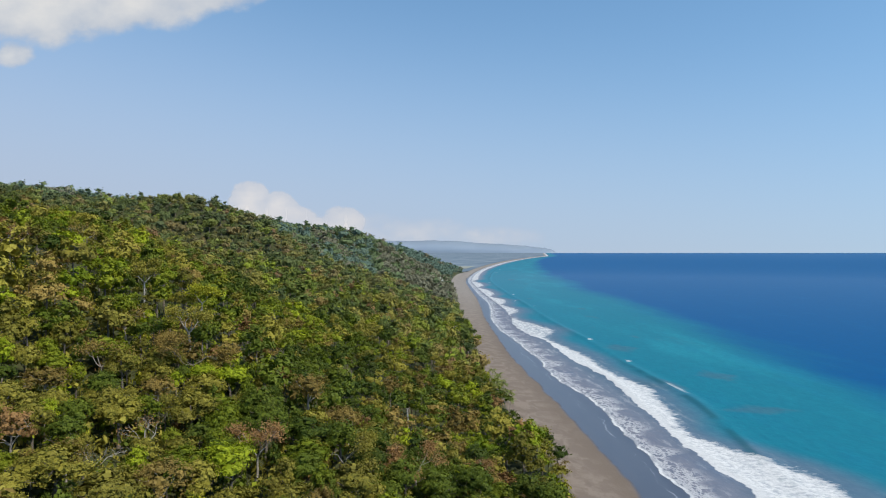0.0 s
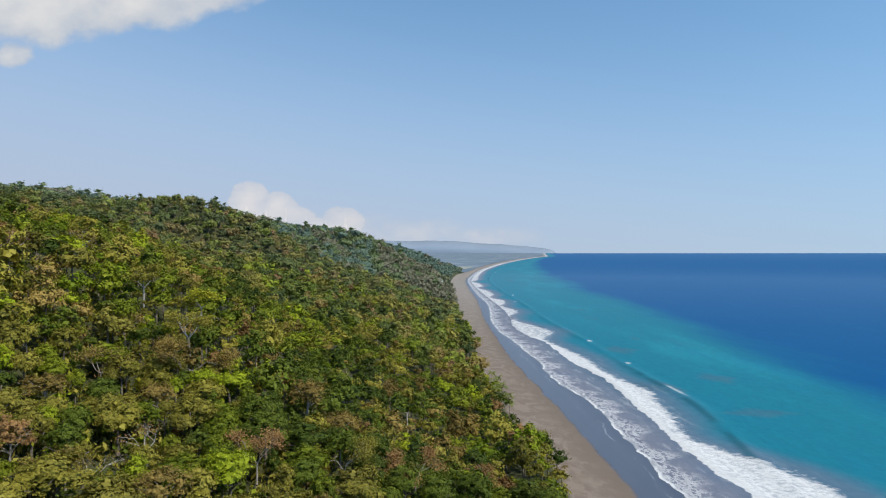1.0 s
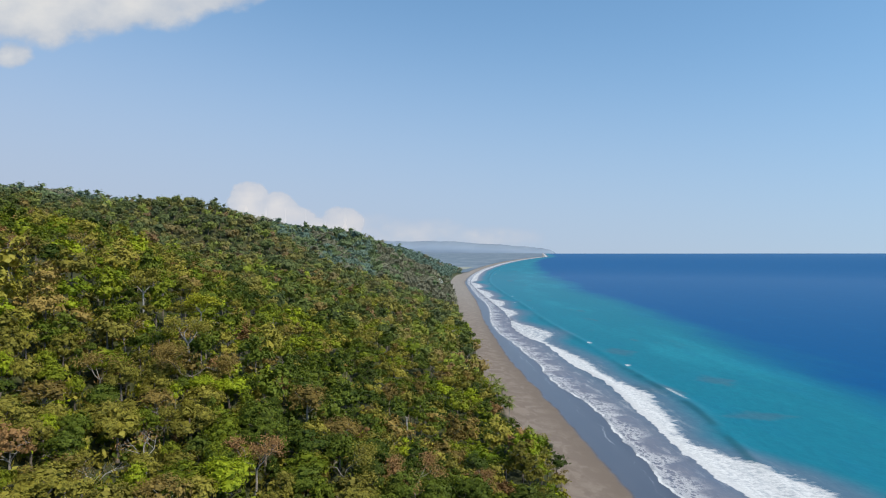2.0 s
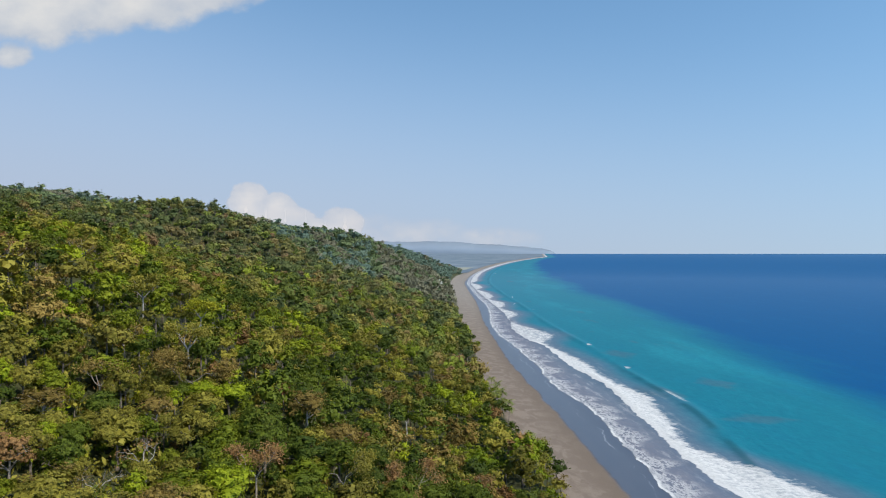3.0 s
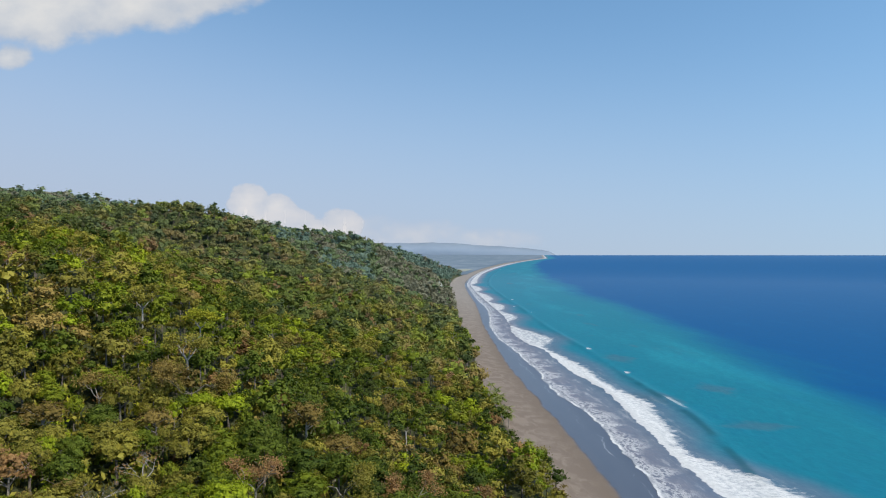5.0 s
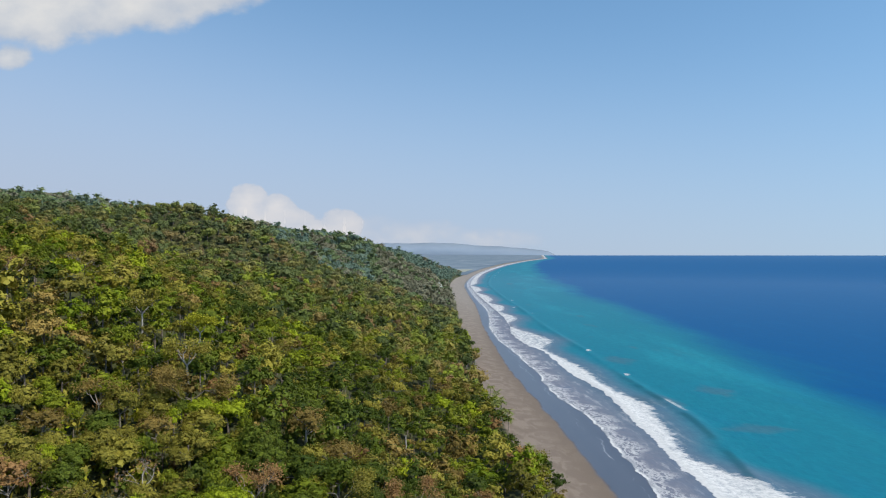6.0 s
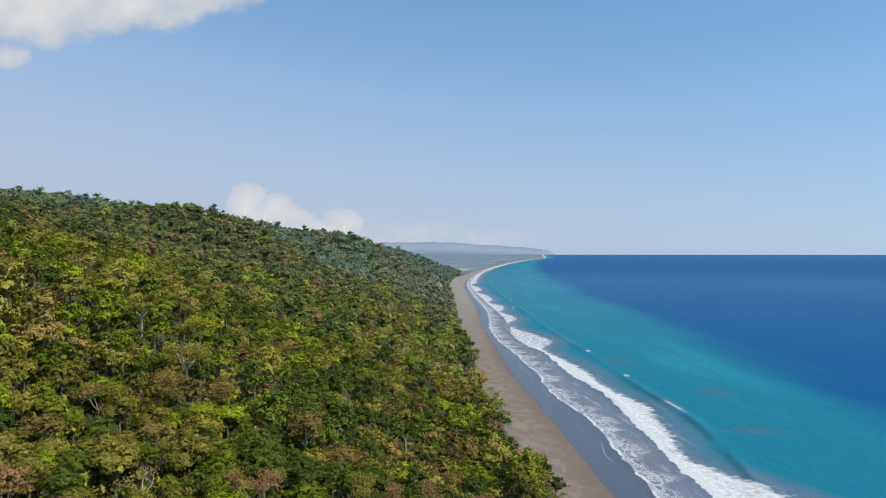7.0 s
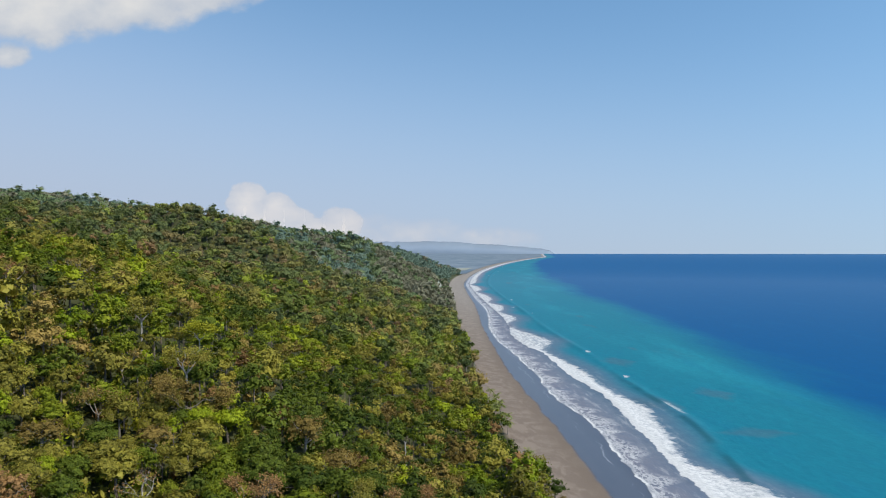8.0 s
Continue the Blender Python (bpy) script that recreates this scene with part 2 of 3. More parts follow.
body = g.mix(g.mul(g.step(ripple_shade, 0.62, 0.40), 0.15), body, (0.006072, 0.05808, 0.1162))
swell = g.noise(g.vec(g.mul(q, 1.0), g.mul(along, 0.35)), 0.03, 5.0, 0.62)
body = g.mix(g.mul(g.step(swell, 0.5, 0.75), 0.12), body, (0.006, 0.115, 0.26))
chop = g.add(g.mul(swell, 3.0), g.noise(flat, 0.25, 4.0, 0.6))
ripple = g.bump(chop, 0.5, 0.7)
fres = g.t.nodes.new("ShaderNodeFresnel")
fres.inputs["IOR"].default_value = 1.33
gloss = g.add(0.045, g.mul(g.m("POWER", fres.outputs[0], 3.0), 0.34))
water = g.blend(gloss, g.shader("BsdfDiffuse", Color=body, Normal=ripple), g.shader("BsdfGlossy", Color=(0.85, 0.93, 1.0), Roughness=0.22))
white = g.shader("BsdfPrincipled", Base_Color=g.mix(fine, (0.3942, 0.3942, 0.3893), (0.6702, 0.6604, 0.6357)), Roughness=0.8, Normal=g.bump(fine, 0.8, 0.6))
cover = g.step(since, -0.55, -0.3)
SEA = g.done(g.blend(cover, g.shader("BsdfTransparent"), g.blend(foam, water, white)))

# the hills' base colour holds the haze: pale blue-grey
g = Graph("hazed_hills")
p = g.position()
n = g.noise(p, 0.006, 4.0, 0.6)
HAZED_HILLS = g.done(g.shader("BsdfPrincipled", Base_Color=g.mix(n, (0.175, 0.225, 0.29), (0.225, 0.275, 0.335)), Roughness=1.0, Specular_IOR_Level=0.0))
# haze is mixed into the plain's colour as well
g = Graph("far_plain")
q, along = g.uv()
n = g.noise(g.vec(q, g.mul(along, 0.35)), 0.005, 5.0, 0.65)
HAZED_PLAIN = g.done(g.shader("BsdfPrincipled", Base_Color=g.mix(g.step(n, 0.35, 0.68), (0.12, 0.16, 0.20), (0.175, 0.215, 0.25)), Roughness=1.0, Specular_IOR_Level=0.0))


# ------------------------------------------------------------------ form of the land
EYE = (0.0, 0.0, 107.0)
NEAR, DRAWN = 2600.0, 690.0


def along_coast(*knots):
    """A gentle curve through (way up the coast, value)."""
    ys, vs = [k[0] for k in knots], [k[1] for k in knots]

    def value(y):
        y = np.asarray(y, float)
        return sum(np.interp(y + d, ys, vs) * w for d, w in ((-24, 0.12), (-12, 0.2), (0, 0.36), (12, 0.2), (24, 0.12)))
    return value


SHORE_LINE = along_coast((281, 78), (331, 75.7), (406, 72.6), (482, 68.5), (597, 61.5), (720, 60), (838, 59), (970, 58.5), (1100, 62), (1340, 66.5), (1668, 64.5), (1900, 66))
# seaward of the wet sand's edge: where the forest ends, the swash, the breaking wave's front and the foam behind it, the outer swell, the shelf's rim
FOREST_EDGE = along_coast((269, -25), (329, -28), (376, -33), (437, -33), (523, -32), (684, -24), (774, -25), (927, -30), (1215, -36), (2073, -42), (2600, -44))
SWASH = along_coast((284, 20), (330, 22.5), (359, 24), (374, 22), (399, 27.5), (442, 27), (485, 21.5), (537, 19), (602, 27), (633, 22), (725, 18.5), (820, 9),
                    (945, 9), (1067, 15), (1224, 19), (1436, 11), (1736, 11), (2196, 7), (3000, 5))
FRONT = along_coast((284, 48), (306, 46), (335, 44.5), (370, 49), (397, 52), (434, 51), (475, 58), (537, 58.5), (574, 54), (667, 52), (735, 52), (760, 39), (794, 36.5),
                    (878, 32), (960, 40), (1100, 40), (1300, 30), (1600, 24), (2200, 18), (3000, 12))
BACK = along_coast((284, 87), (306, 80), (326, 71), (349, 56), (364, 51), (381, 67), (406, 67), (450, 72), (468, 82), (485, 80), (526, 69), (617, 73), (704, 60), (745, 50),
                   (780, 68), (820, 79), (890, 62), (950, 42), (1000, 38), (1060, 58), (1120, 62), (1180, 38), (1250, 52), (1330, 58), (1400, 30), (1500, 50), (1650, 46),
                   (1750, 22), (1850, 46), (2000, 44), (2100, 20), (2250, 40), (2600, 34), (3200, 26), (4500, 30), (18000, 40))
OUTER = along_coast((284, 70), (326, 77), (359, 84), (427, 95), (515, 96), (700, 100), (900, 92), (1500, 80))
RIM = along_coast((300, 205), (434, 224), (485, 231), (588, 248), (704, 253), (1067, 272), (1436, 268), (2196, 320), (4000, 290), (8000, 160))


def shore(y):
    """x of the edge of the wet sand."""
    y = np.asarray(y, float)
    return SHORE_LINE(y) + 0.0051 * np.clip(y - 2000, 0, 8000) ** 1.4 + np.clip(y - 10000, 0, None) * 0.147


HILLS = [(-170, 280, 70, 80, 30), (-420, 1010, 110, 70, 36), (-310, 960, 80, 60, 36), (-540, 840, 110, 80, 27), (-250, 420, 80, 70, 21),
         (-950, 1600, 250, 180, 40), (-390, 1700, 130, 110, 25), (-230, 1820, 110, 110, 45), (-110, 2450, 100, 200, 20), (-175, 2230, 60, 120, 26), (-300, 760, 90, 110, -3),
         (-150, 830, 70, 90, 10), (-430, 1480, 110, 90, 34), (-10, 320, 50, 80, -10), (-680, 1000, 140, 110, -9),
         (-600, 1250, 160, 110, 13), (-800, 1350, 150, 130, 5), (-100, 175, 50, 40, -7), (-68, 240, 34, 38, 6.5)]


def canopy(x, y):
    """Mean height of the forest's top."""
    x, y = np.asarray(x, float), np.asarray(y, float)
    s = np.clip(shore(y) - 35 - x, 0, None)
    z = 12 + 260 * (1 - np.exp(-s * 0.36 / 260))
    for a, b, c, d, h in HILLS:
        z = z + h * np.exp(-((x - a) / c) ** 2 / 2 - ((y - b) / d) ** 2 / 2)
    z = z + 3.5 * np.sin(x / 31 + 1.3 * np.sin(y / 47)) * np.sin(y / 39 + x / 90) * np.clip(s / 80, 0, 1)
    low = 8 + 0.004 * s
    k = np.clip((y - 2600) / 700, 0, 1)
    return z * (1 - k) + low * k


def land(x, y):
    """Height of the ground."""
    q = np.asarray(x, float) - shore(y)
    beach = np.clip(np.where(q < 18, 0.075 * (18 - q), np.where(q < 44, -0.002 * (q - 18), -0.05 - 0.06 * (q - 44))), -6, 4.2)
    up = np.clip((-q - 36) / 18, 0, 1)
    return beach * (1 - up) + np.maximum(canopy(x, y) - 12, 3.0) * up


def far(x, y, z):
    """Draws in what lies beyond the near land, along the line of sight."""
    x, y, z = np.asarray(x, float), np.asarray(y, float), np.asarray(z, float)
    r = np.hypot(x, y)
    rr = np.where(r > NEAR, NEAR + DRAWN * np.log(1 + np.maximum(r - NEAR, 0) / DRAWN), r)
    k = rr / np.maximum(r, 1e-6)
    return x * k, y * k, EYE[2] + (z - EYE[2]) * k


def sheet(name, qs, ys, height, material, lift=0.0, lines=()):
    """A sheet along the coast, over steps of q and of the way up the coast; lines: curves from which it also keeps the distance."""
    Q, Y = np.meshgrid(qs, ys)
    X = shore(Y) + Q
    x, y, z = far(X, Y, height(X, Y) + lift)
    rows, cols = Q.shape
    i = np.arange(rows * cols).reshape(rows, cols)
    faces = np.stack([i[:-1, :-1], i[:-1, 1:], i[1:, 1:], i[1:, :-1]], -1).reshape(-1, 4)
    me = bpy.data.meshes.new(name)
    me.from_pydata(np.stack([x, y, z], -1).reshape(-1, 3), [], faces)
    uv = me.uv_layers.new(name="UVMap")
    flat_uv = np.stack([Q, Y], -1).reshape(-1, 2) / 1000
    uv.data.foreach_set("uv", flat_uv[faces.reshape(-1)].reshape(-1).astype(np.float32))
    for key, line in lines:
        keep = me.attributes.new(key, "FLOAT", "POINT")
        keep.data.foreach_set("value", (Q - line(Y)).reshape(-1).astype(np.float32))
    me.polygons.foreach_set("use_smooth", np.ones(len(faces), bool))
    me.materials.append(material)
    me.update()
    return new(name, me)


def steps(*parts):
    return np.unique(np.concatenate([np.linspace(*p) if len(p) == 3 else np.geomspace(p[0], p[1], p[2]) for p in parts]))


YS = np.unique(np.concatenate([np.linspace(-2500, 0, 26), np.arange(0, 2600, 13.0), np.geomspace(2600, 18500, 70)]))
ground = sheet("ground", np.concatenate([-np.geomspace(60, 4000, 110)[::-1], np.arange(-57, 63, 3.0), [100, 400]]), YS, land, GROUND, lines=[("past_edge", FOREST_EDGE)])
tagged(ground, "coastal hillside and grey-brown volcanic sand beach", "ground", kind="structure")


def sea_height(x, y):
    q = x - shore(y)
    swell = 1.3 * np.exp(-((q - FRONT(y) - 4) / 5) ** 2) + 1.5 * np.exp(-((q - OUTER(y)) / 5) ** 2)
    swell = swell * (0.65 + 0.35 * np.sin(y / 61 + np.sin(y / 23)))
    return np.maximum(0.015 + swell, land(x, y) + 0.015)


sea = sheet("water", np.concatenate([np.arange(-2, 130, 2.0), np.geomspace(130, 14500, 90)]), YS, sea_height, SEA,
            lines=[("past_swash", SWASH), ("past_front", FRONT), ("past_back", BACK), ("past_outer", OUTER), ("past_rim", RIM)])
tagged(sea, "turquoise to deep blue sea with white breaking surf", "sea", kind="structure")


# ------------------------------------------------------------------ far coast
def far_ridge(name, pts, y, label):
    """A far range of hills with its foot behind the plain: pts are (across, height) as slopes seen from the eye."""
    us = np.linspace(pts[0][0], pts[-1][0], 160)
    hs = np.interp(us, [a for a, b in pts], [b for a, b in pts])
    verts, faces = [], []
    for i, (u, h) in enumerate(zip(us, hs)):
        n = noise.noise((u * 30, 1, 0)) * 0.0012 + noise.noise((u * 110, 5, 0)) * 0.0006
        for k, (dy, up) in enumerate(((-36, 0.0), (-16, 0.6), (0, 1.0), (20, 0.4))):
            yy = y + dy
            top = EYE[2] + (h + n * min(1, up + 0.2)) * yy
            z0 = EYE[2] - 0.03 * yy
            verts.append((u * yy, yy, z0 + (top - z0) * up))
    for i in range(len(us) - 1):
        for k in range(3):
            a = i * 4 + k
            faces.append((a, a + 1, a + 5, a + 4))
    me = bpy.data.meshes.new(name)
    me.from_pydata(verts, [], faces)
    me.materials.append(HAZED_HILLS)
    me.polygons.foreach_set("use_smooth", np.ones(len(faces), bool))
    return tagged(new(name, me), label, "hills", kind="structure")


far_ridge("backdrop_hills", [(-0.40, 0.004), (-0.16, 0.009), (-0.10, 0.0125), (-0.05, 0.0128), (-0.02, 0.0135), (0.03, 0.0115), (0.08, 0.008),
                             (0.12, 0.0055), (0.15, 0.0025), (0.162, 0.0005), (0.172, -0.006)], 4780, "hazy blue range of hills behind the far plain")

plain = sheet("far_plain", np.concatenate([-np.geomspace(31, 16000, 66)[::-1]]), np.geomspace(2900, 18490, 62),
              lambda x, y: land(x, y) + 2.0, HAZED_PLAIN)
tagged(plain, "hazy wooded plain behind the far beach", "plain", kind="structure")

g = Graph("field")
n = g.noise(g.position(), 0.02, 3.0, 0.6)
FIELD = g.done(g.shader("BsdfPrincipled", Base_Color=g.mix(n, (0.19, 0.21, 0.165), (0.26, 0.265, 0.22)), Roughness=0.95))
field = sheet("field", np.linspace(-260, -75, 8), np.linspace(3350, 3800, 8), lambda x, y: land(x, y) * 0 + 6.0, FIELD)
clearing = sheet("clearing", np.linspace(-78, -64, 5), np.linspace(1540, 2060, 30), lambda x, y: land(x, y) + 0.6, FIELD)
tagged(clearing, "pale bare clearing in the forest by the beach", "clearing", kind="structure")
tagged(field, "pale open field behind the far beach", "field", kind="structure")

# ------------------------------------------------------------------ clouds
def cloud(name, box, lobes, bright, soft, rag, label, strength=1.0, scale=24.0):
    """A cloud as part of the sky's backdrop. box: its bounds as slopes (across, up); lobes: centre, radii."""
    u0, u1, v0, v1 = box
    us, vs = np.linspace(u0, u1, 24), np.linspace(v0, v1, 12)
    verts, faces, uvs = [], [], []
    for v in vs:
        for u in us:
            k = 4900 / math.sqrt(u * u + v * v + 1)
            verts.append((u * k, k, EYE[2] + v * k))
            uvs.append((u, v))
    for j in range(11):
        for i in range(23):
            a = j * 24 + i
            faces.append((a, a + 1, a + 25, a + 24))
    me = bpy.data.meshes.new(name)
    me.from_pydata(verts, [], faces)
    layer = me.uv_layers.new(name="UVMap")
    for lp in me.loops:
        layer.data[lp.index].uv = uvs[lp.vertex_index]
    g = Graph(name)
    a, b = g.uv()
    a, b = g.mul(a, 0.001), g.mul(b, 0.001)
    at = g.vec(a, g.mul(b, 1.3))
    puff = g.sub(g.noise(at, scale, 5.0, 0.52), 0.5)
    mask = None
    for cu, cv, ru, rv in lobes:
        du, dv = g.m("DIVIDE", g.sub(a, cu), ru), g.m("DIVIDE", g.sub(b, cv), rv)
        d = g.mul(g.sub(1.0, g.add(g.mul(du, du), g.mul(dv, dv))), 0.6)
        mask = d if mask is None else g.m("SMOOTH_MAX", mask, d, 0.15)
    mask = g.add(mask, g.mul(puff, rag))
    inside = g.mul(g.step(mask, 0.0, soft), strength)
    shade = g.add(g.step(mask, 0.0, 0.9), g.mul(puff, 0.9))
    col = g.mix(shade, *bright)
    e = g.shader("Emission", Color=col, Strength=1.0)
    me.materials.append(g.done(g.blend(inside, g.shader("BsdfTransparent"), e)))
    ob = new(name, me)
    ob.visible_shadow = False
    return tagged(ob, label, "cloud", kind="structure")


GREYWHITE = ((0.50, 0.55, 0.63), (0.74, 0.735, 0.725))
cloud("backdrop_cloud", (-0.85, -0.20, 0.26, 0.55), [(-0.64, 0.40, 0.24, 0.095), (-0.52, 0.405, 0.20, 0.085), (-0.40, 0.415, 0.17, 0.06)], GREYWHITE,
      0.30, 0.8, "large grey-white cloud high in the sky", 0.95, 14.0)
cloud("backdrop_puff", (-0.74, -0.60, 0.26, 0.34), [(-0.655, 0.297, 0.034, 0.024)], GREYWHITE, 0.4, 0.7, "small round white cloud puff", 0.9)
cloud("backdrop_cumulus", (-0.42, -0.10, -0.01, 0.13), [(-0.296, 0.070, 0.036, 0.036), (-0.252, 0.060, 0.034, 0.030), (-0.265, 0.04, 0.075, 0.036), (-0.155, 0.038, 0.036, 0.030), (-0.20, 0.025, 0.07, 0.025)],
      ((0.58, 0.61, 0.68), (0.80, 0.765, 0.745)), 0.16, 0.85, "pale cumulus cloud behind the forest ridge", 0.85)
cloud("backdrop_haze_cloud", (-0.45, 0.24, -0.01, 0.09), [(-0.26, 0.03, 0.14, 0.04), (-0.14, 0.025, 0.12, 0.034), (-0.04, 0.027, 0.10, 0.028), (0.07, 0.018, 0.10, 0.022)],
      ((0.50, 0.55, 0.66), (0.66, 0.66, 0.69)), 0.8, 0.8, "faint cloud bank along the hazy horizon", 0.6)

# ------------------------------------------------------------------ trees
rng = np.random.default_rng(7)


def mesh_of(name, verts, faces, materials, index=None, smooth=False):
    me = bpy.data.meshes.new(name)
    me.from_pydata(verts, [], faces)
    for m in materials:
        me.materials.append(m)
    if index is not None:
        me.polygons.foreach_set("material_index", np.asarray(index, np.int32))
    if smooth:
        me.polygons.foreach_set("use_smooth", np.ones(len(me.polygons), bool))
    me.update()
    return me


def crown(r, leaves, size, lobes, flat=0.62, seed=0, open_=0.0, core=0.74, ruffle=0.42, bunch=9, fill=10):
    """A leafy crown of radius r, its middle at 0: lobes that carry bunches of small leaf sprays, with gaps between, round a loose core. Triangles."""
    k = np.random.default_rng(seed)
    a = k.uniform(0, 2 * np.pi, lobes)
    e = k.uniform(-0.30, 1.0, lobes)
    d = np.sqrt(1 - e * e) * k.uniform(0.50, 0.80, lobes) * r
    c = np.stack([np.cos(a) * d, np.sin(a) * d, e * r * flat * k.uniform(0.45, 0.75, lobes)], -1)
    R = r * k.uniform(0.20, 0.38, lobes)
    c[0], R[0] = (0, 0, 0.0), r * 0.58
    groups = max(4, leaves // bunch)
    who = k.choice(lobes, groups, p=R ** 2 / (R ** 2).sum())
    z = k.uniform(-0.4, 1, groups)
    t = k.uniform(0, 2 * np.pi, groups)
    n = np.stack([np.sqrt(1 - z * z) * np.cos(t), np.sqrt(1 - z * z) * np.sin(t), z], -1)
    at = c[who] + n * (R[who] * k.uniform(0.82, 1.15 + 0.25 * open_, groups))[:, None] * np.array([1, 1, 0.8])
    g_ = k.integers(groups, size=leaves)
    n = n[g_]
    p = at[g_] + k.normal(0, size * 1.25, (leaves, 3)) * np.array([1, 1, 0.6])
    out = p / (np.linalg.norm(p * np.array([1, 1, 1 / flat]), axis=1)[:, None] + 0.1 * r)
    m = n * 0.5 + out * 0.8 + k.normal(0, ruffle, (leaves, 3)) + np.array([0, 0, 0.2])
    m /= np.linalg.norm(m, axis=1)[:, None]
    u = np.cross(m, k.normal(0, 1, (leaves, 3)))
    u /= np.linalg.norm(u, axis=1)[:, None]
    w = np.cross(m, u)
    s = size * k.uniform(0.55, 1.4, leaves)[:, None]
    quad = np.stack([p - u * s, p - w * s * 0.5 - m * s * 0.15, p + u * s - m * s * 0.3, p + w * s * 0.5 + m * s * 0.1], 1).reshape(-1, 3)
    base = np.arange(leaves)[:, None] * 4
    f1 = np.concatenate([base + np.array([0, 1, 2]), base + np.array([0, 2, 3])])
    vs, fs = [quad], [f1]
    off = len(quad)
    if core:
        inner = lobes * fill                              # large loose sprays that fill the lobes
        who = np.repeat(np.arange(lobes), fill)
        m = k.normal(0, 1, (inner, 3))
        m /= np.linalg.norm(m, axis=1)[:, None]
        p = c[who] + m * (R[who] * core * k.uniform(0.45, 0.9, inner))[:, None] * np.array([1, 1, 0.8])
        m = m * 0.6 + p / r + k.normal(0, 0.25, (inner, 3)) + np.array([0, 0, 0.1])
        m /= np.linalg.norm(m, axis=1)[:, None]
        u = np.cross(m, k.normal(0, 1, (inner, 3)))
        u /= np.linalg.norm(u, axis=1)[:, None]
        w = np.cross(m, u)
        s = (R[who] * core * math.sqrt(10 / fill) * k.uniform(0.5, 0.85, inner))[:, None]
        vs.append(np.stack([p - u * s, p - w * s * 0.8 - m * s * 0.3, p + u * s - m * s * 0.2, p + w * s * 0.8 + m * s * 0.1], 1).reshape(-1, 3))
        base = np.arange(inner)[:, None] * 4 + off
        fs.append(np.concatenate([base + np.array([0, 1, 2]), base + np.array([0, 2, 3])]))
    return np.concatenate(vs), np.concatenate(fs)


def tube(path, radii, sides=6):
    """A tapered tube along a path of points."""
    path = np.asarray(path, float)
    vs, fs = [], []
    for i, (p, r) in enumerate(zip(path, radii)):
        d = path[min(i + 1, len(path) - 1)] - path[max(i - 1, 0)]
        d = d / np.linalg.norm(d)
        u = np.cross(d, (0.31, 0.87, 0.38))
        u /= np.linalg.norm(u)
        w = np.cross(d, u)
        for j in range(sides):
            t = 2 * np.pi * j / sides
            vs.append(p + r * (np.cos(t) * u + np.sin(t) * w))
        if i:
            b = (i - 1) * sides
            for j in range(sides):
                a, c = b + j, b + (j + 1) % sides
                fs += [(a, c, c + sides), (a, c + sides, a + sides)]
    return np.array(vs), np.array(fs)


def joined(pieces):
    vs, fs, off = [], [], 0
    for v, f in pieces:
        vs.append(v)
        fs.append(np.asarray(f) + off)
        off += len(v)
    return np.concatenate(vs), np.concatenate(fs)


def wood(height, r, seed, spread=0.5, limbs=5, thick=0.04):
    """Trunk and limbs from the ground up into a crown whose middle is at the height given."""
    k = np.random.default_rng(seed)
    lean = k.normal(0, 0.04, 2)
    top = height
    n = 6
    path = [(lean[0] * top * (i / n) ** 2, lean[1] * top * (i / n) ** 2, top * i / n) for i in range(n + 1)]
    tr = top * thick
    pieces = [tube(path, [tr * (1.35 if i == 0 else 1.0) * (1 - 0.6 * i / n) for i in range(n + 1)], 7)]
    for j in range(limbs):
        a = 2 * np.pi * (j + k.uniform(-0.3, 0.3)) / limbs
        z0 = top * k.uniform(0.5, 0.85)
        e = np.array([math.cos(a), math.sin(a), 0]) * r * k.uniform(0.5, 0.85)
        s = np.array([lean[0] * z0, lean[1] * z0, z0])
        mid = s + e * 0.45 + np.array([0, 0, top * 0.12])
        end = s + e + np.array([0, 0, top * k.uniform(0.15, 0.32)])
        pieces.append(tube([s, mid, end], [tr * 0.42, tr * 0.28, tr * 0.1], 5))
        for b in range(2):
            e2 = mid + (end - mid) * k.uniform(0.2, 0.7)
            tip = e2 + k.normal(0, 0.22 * r, 3) * np.array([1, 1, 0.4]) + np.array([0, 0, 0.18 * r])
            pieces.append(tube([e2, tip], [tr * 0.16, tr * 0.05], 4))
    return joined(pieces)


def part(name, me, parent, label=""):
    ob = new(name, me)
    ob.parent = parent
    if label:
        tagged(ob, label)
    return ob


def tree(name, trunk_me, crown_me, height, label, category, group):
    root = new(name)
    part("trunk", trunk_me, root)
    if crown_me:
        c = part("crown", crown_me, root)
        c.location = (0, 0, height)
    return tagged(root, label, category, group)


def scatter(x0, x1, y0, y1, radius, tight=0.60, tries=4.0):
    """Trees thrown at random where they find room: rows of x, y, crown radius."""
    lo, hi = radius
    cell = hi * 1.5
    grid, out = {}, []
    area = (x1 - x0) * (y1 - y0)
    for level in range(4):
        top, low = hi + (lo - hi) * level / 4, hi + (lo - hi) * (level + 1) / 4
        share = (0.12, 0.35, 0.9, 1.6)[level]
        count = int(tries * share * area / (top * top * 4))
        for x, y, r in zip(rng.uniform(x0, x1, count), rng.uniform(y0, y1, count), rng.uniform(low, top, count)):
            i, j = int(x // cell), int(y // cell)
            if all((a - x) ** 2 + (b - y) ** 2 > (tight * (r + c)) ** 2
                   for di in (-1, 0, 1) for dj in (-1, 0, 1) for a, b, c in grid.get((i + di, j + dj), ())):
                grid.setdefault((i, j), []).append((x, y, r))
                out.append((x, y, r))
    return np.array(out)


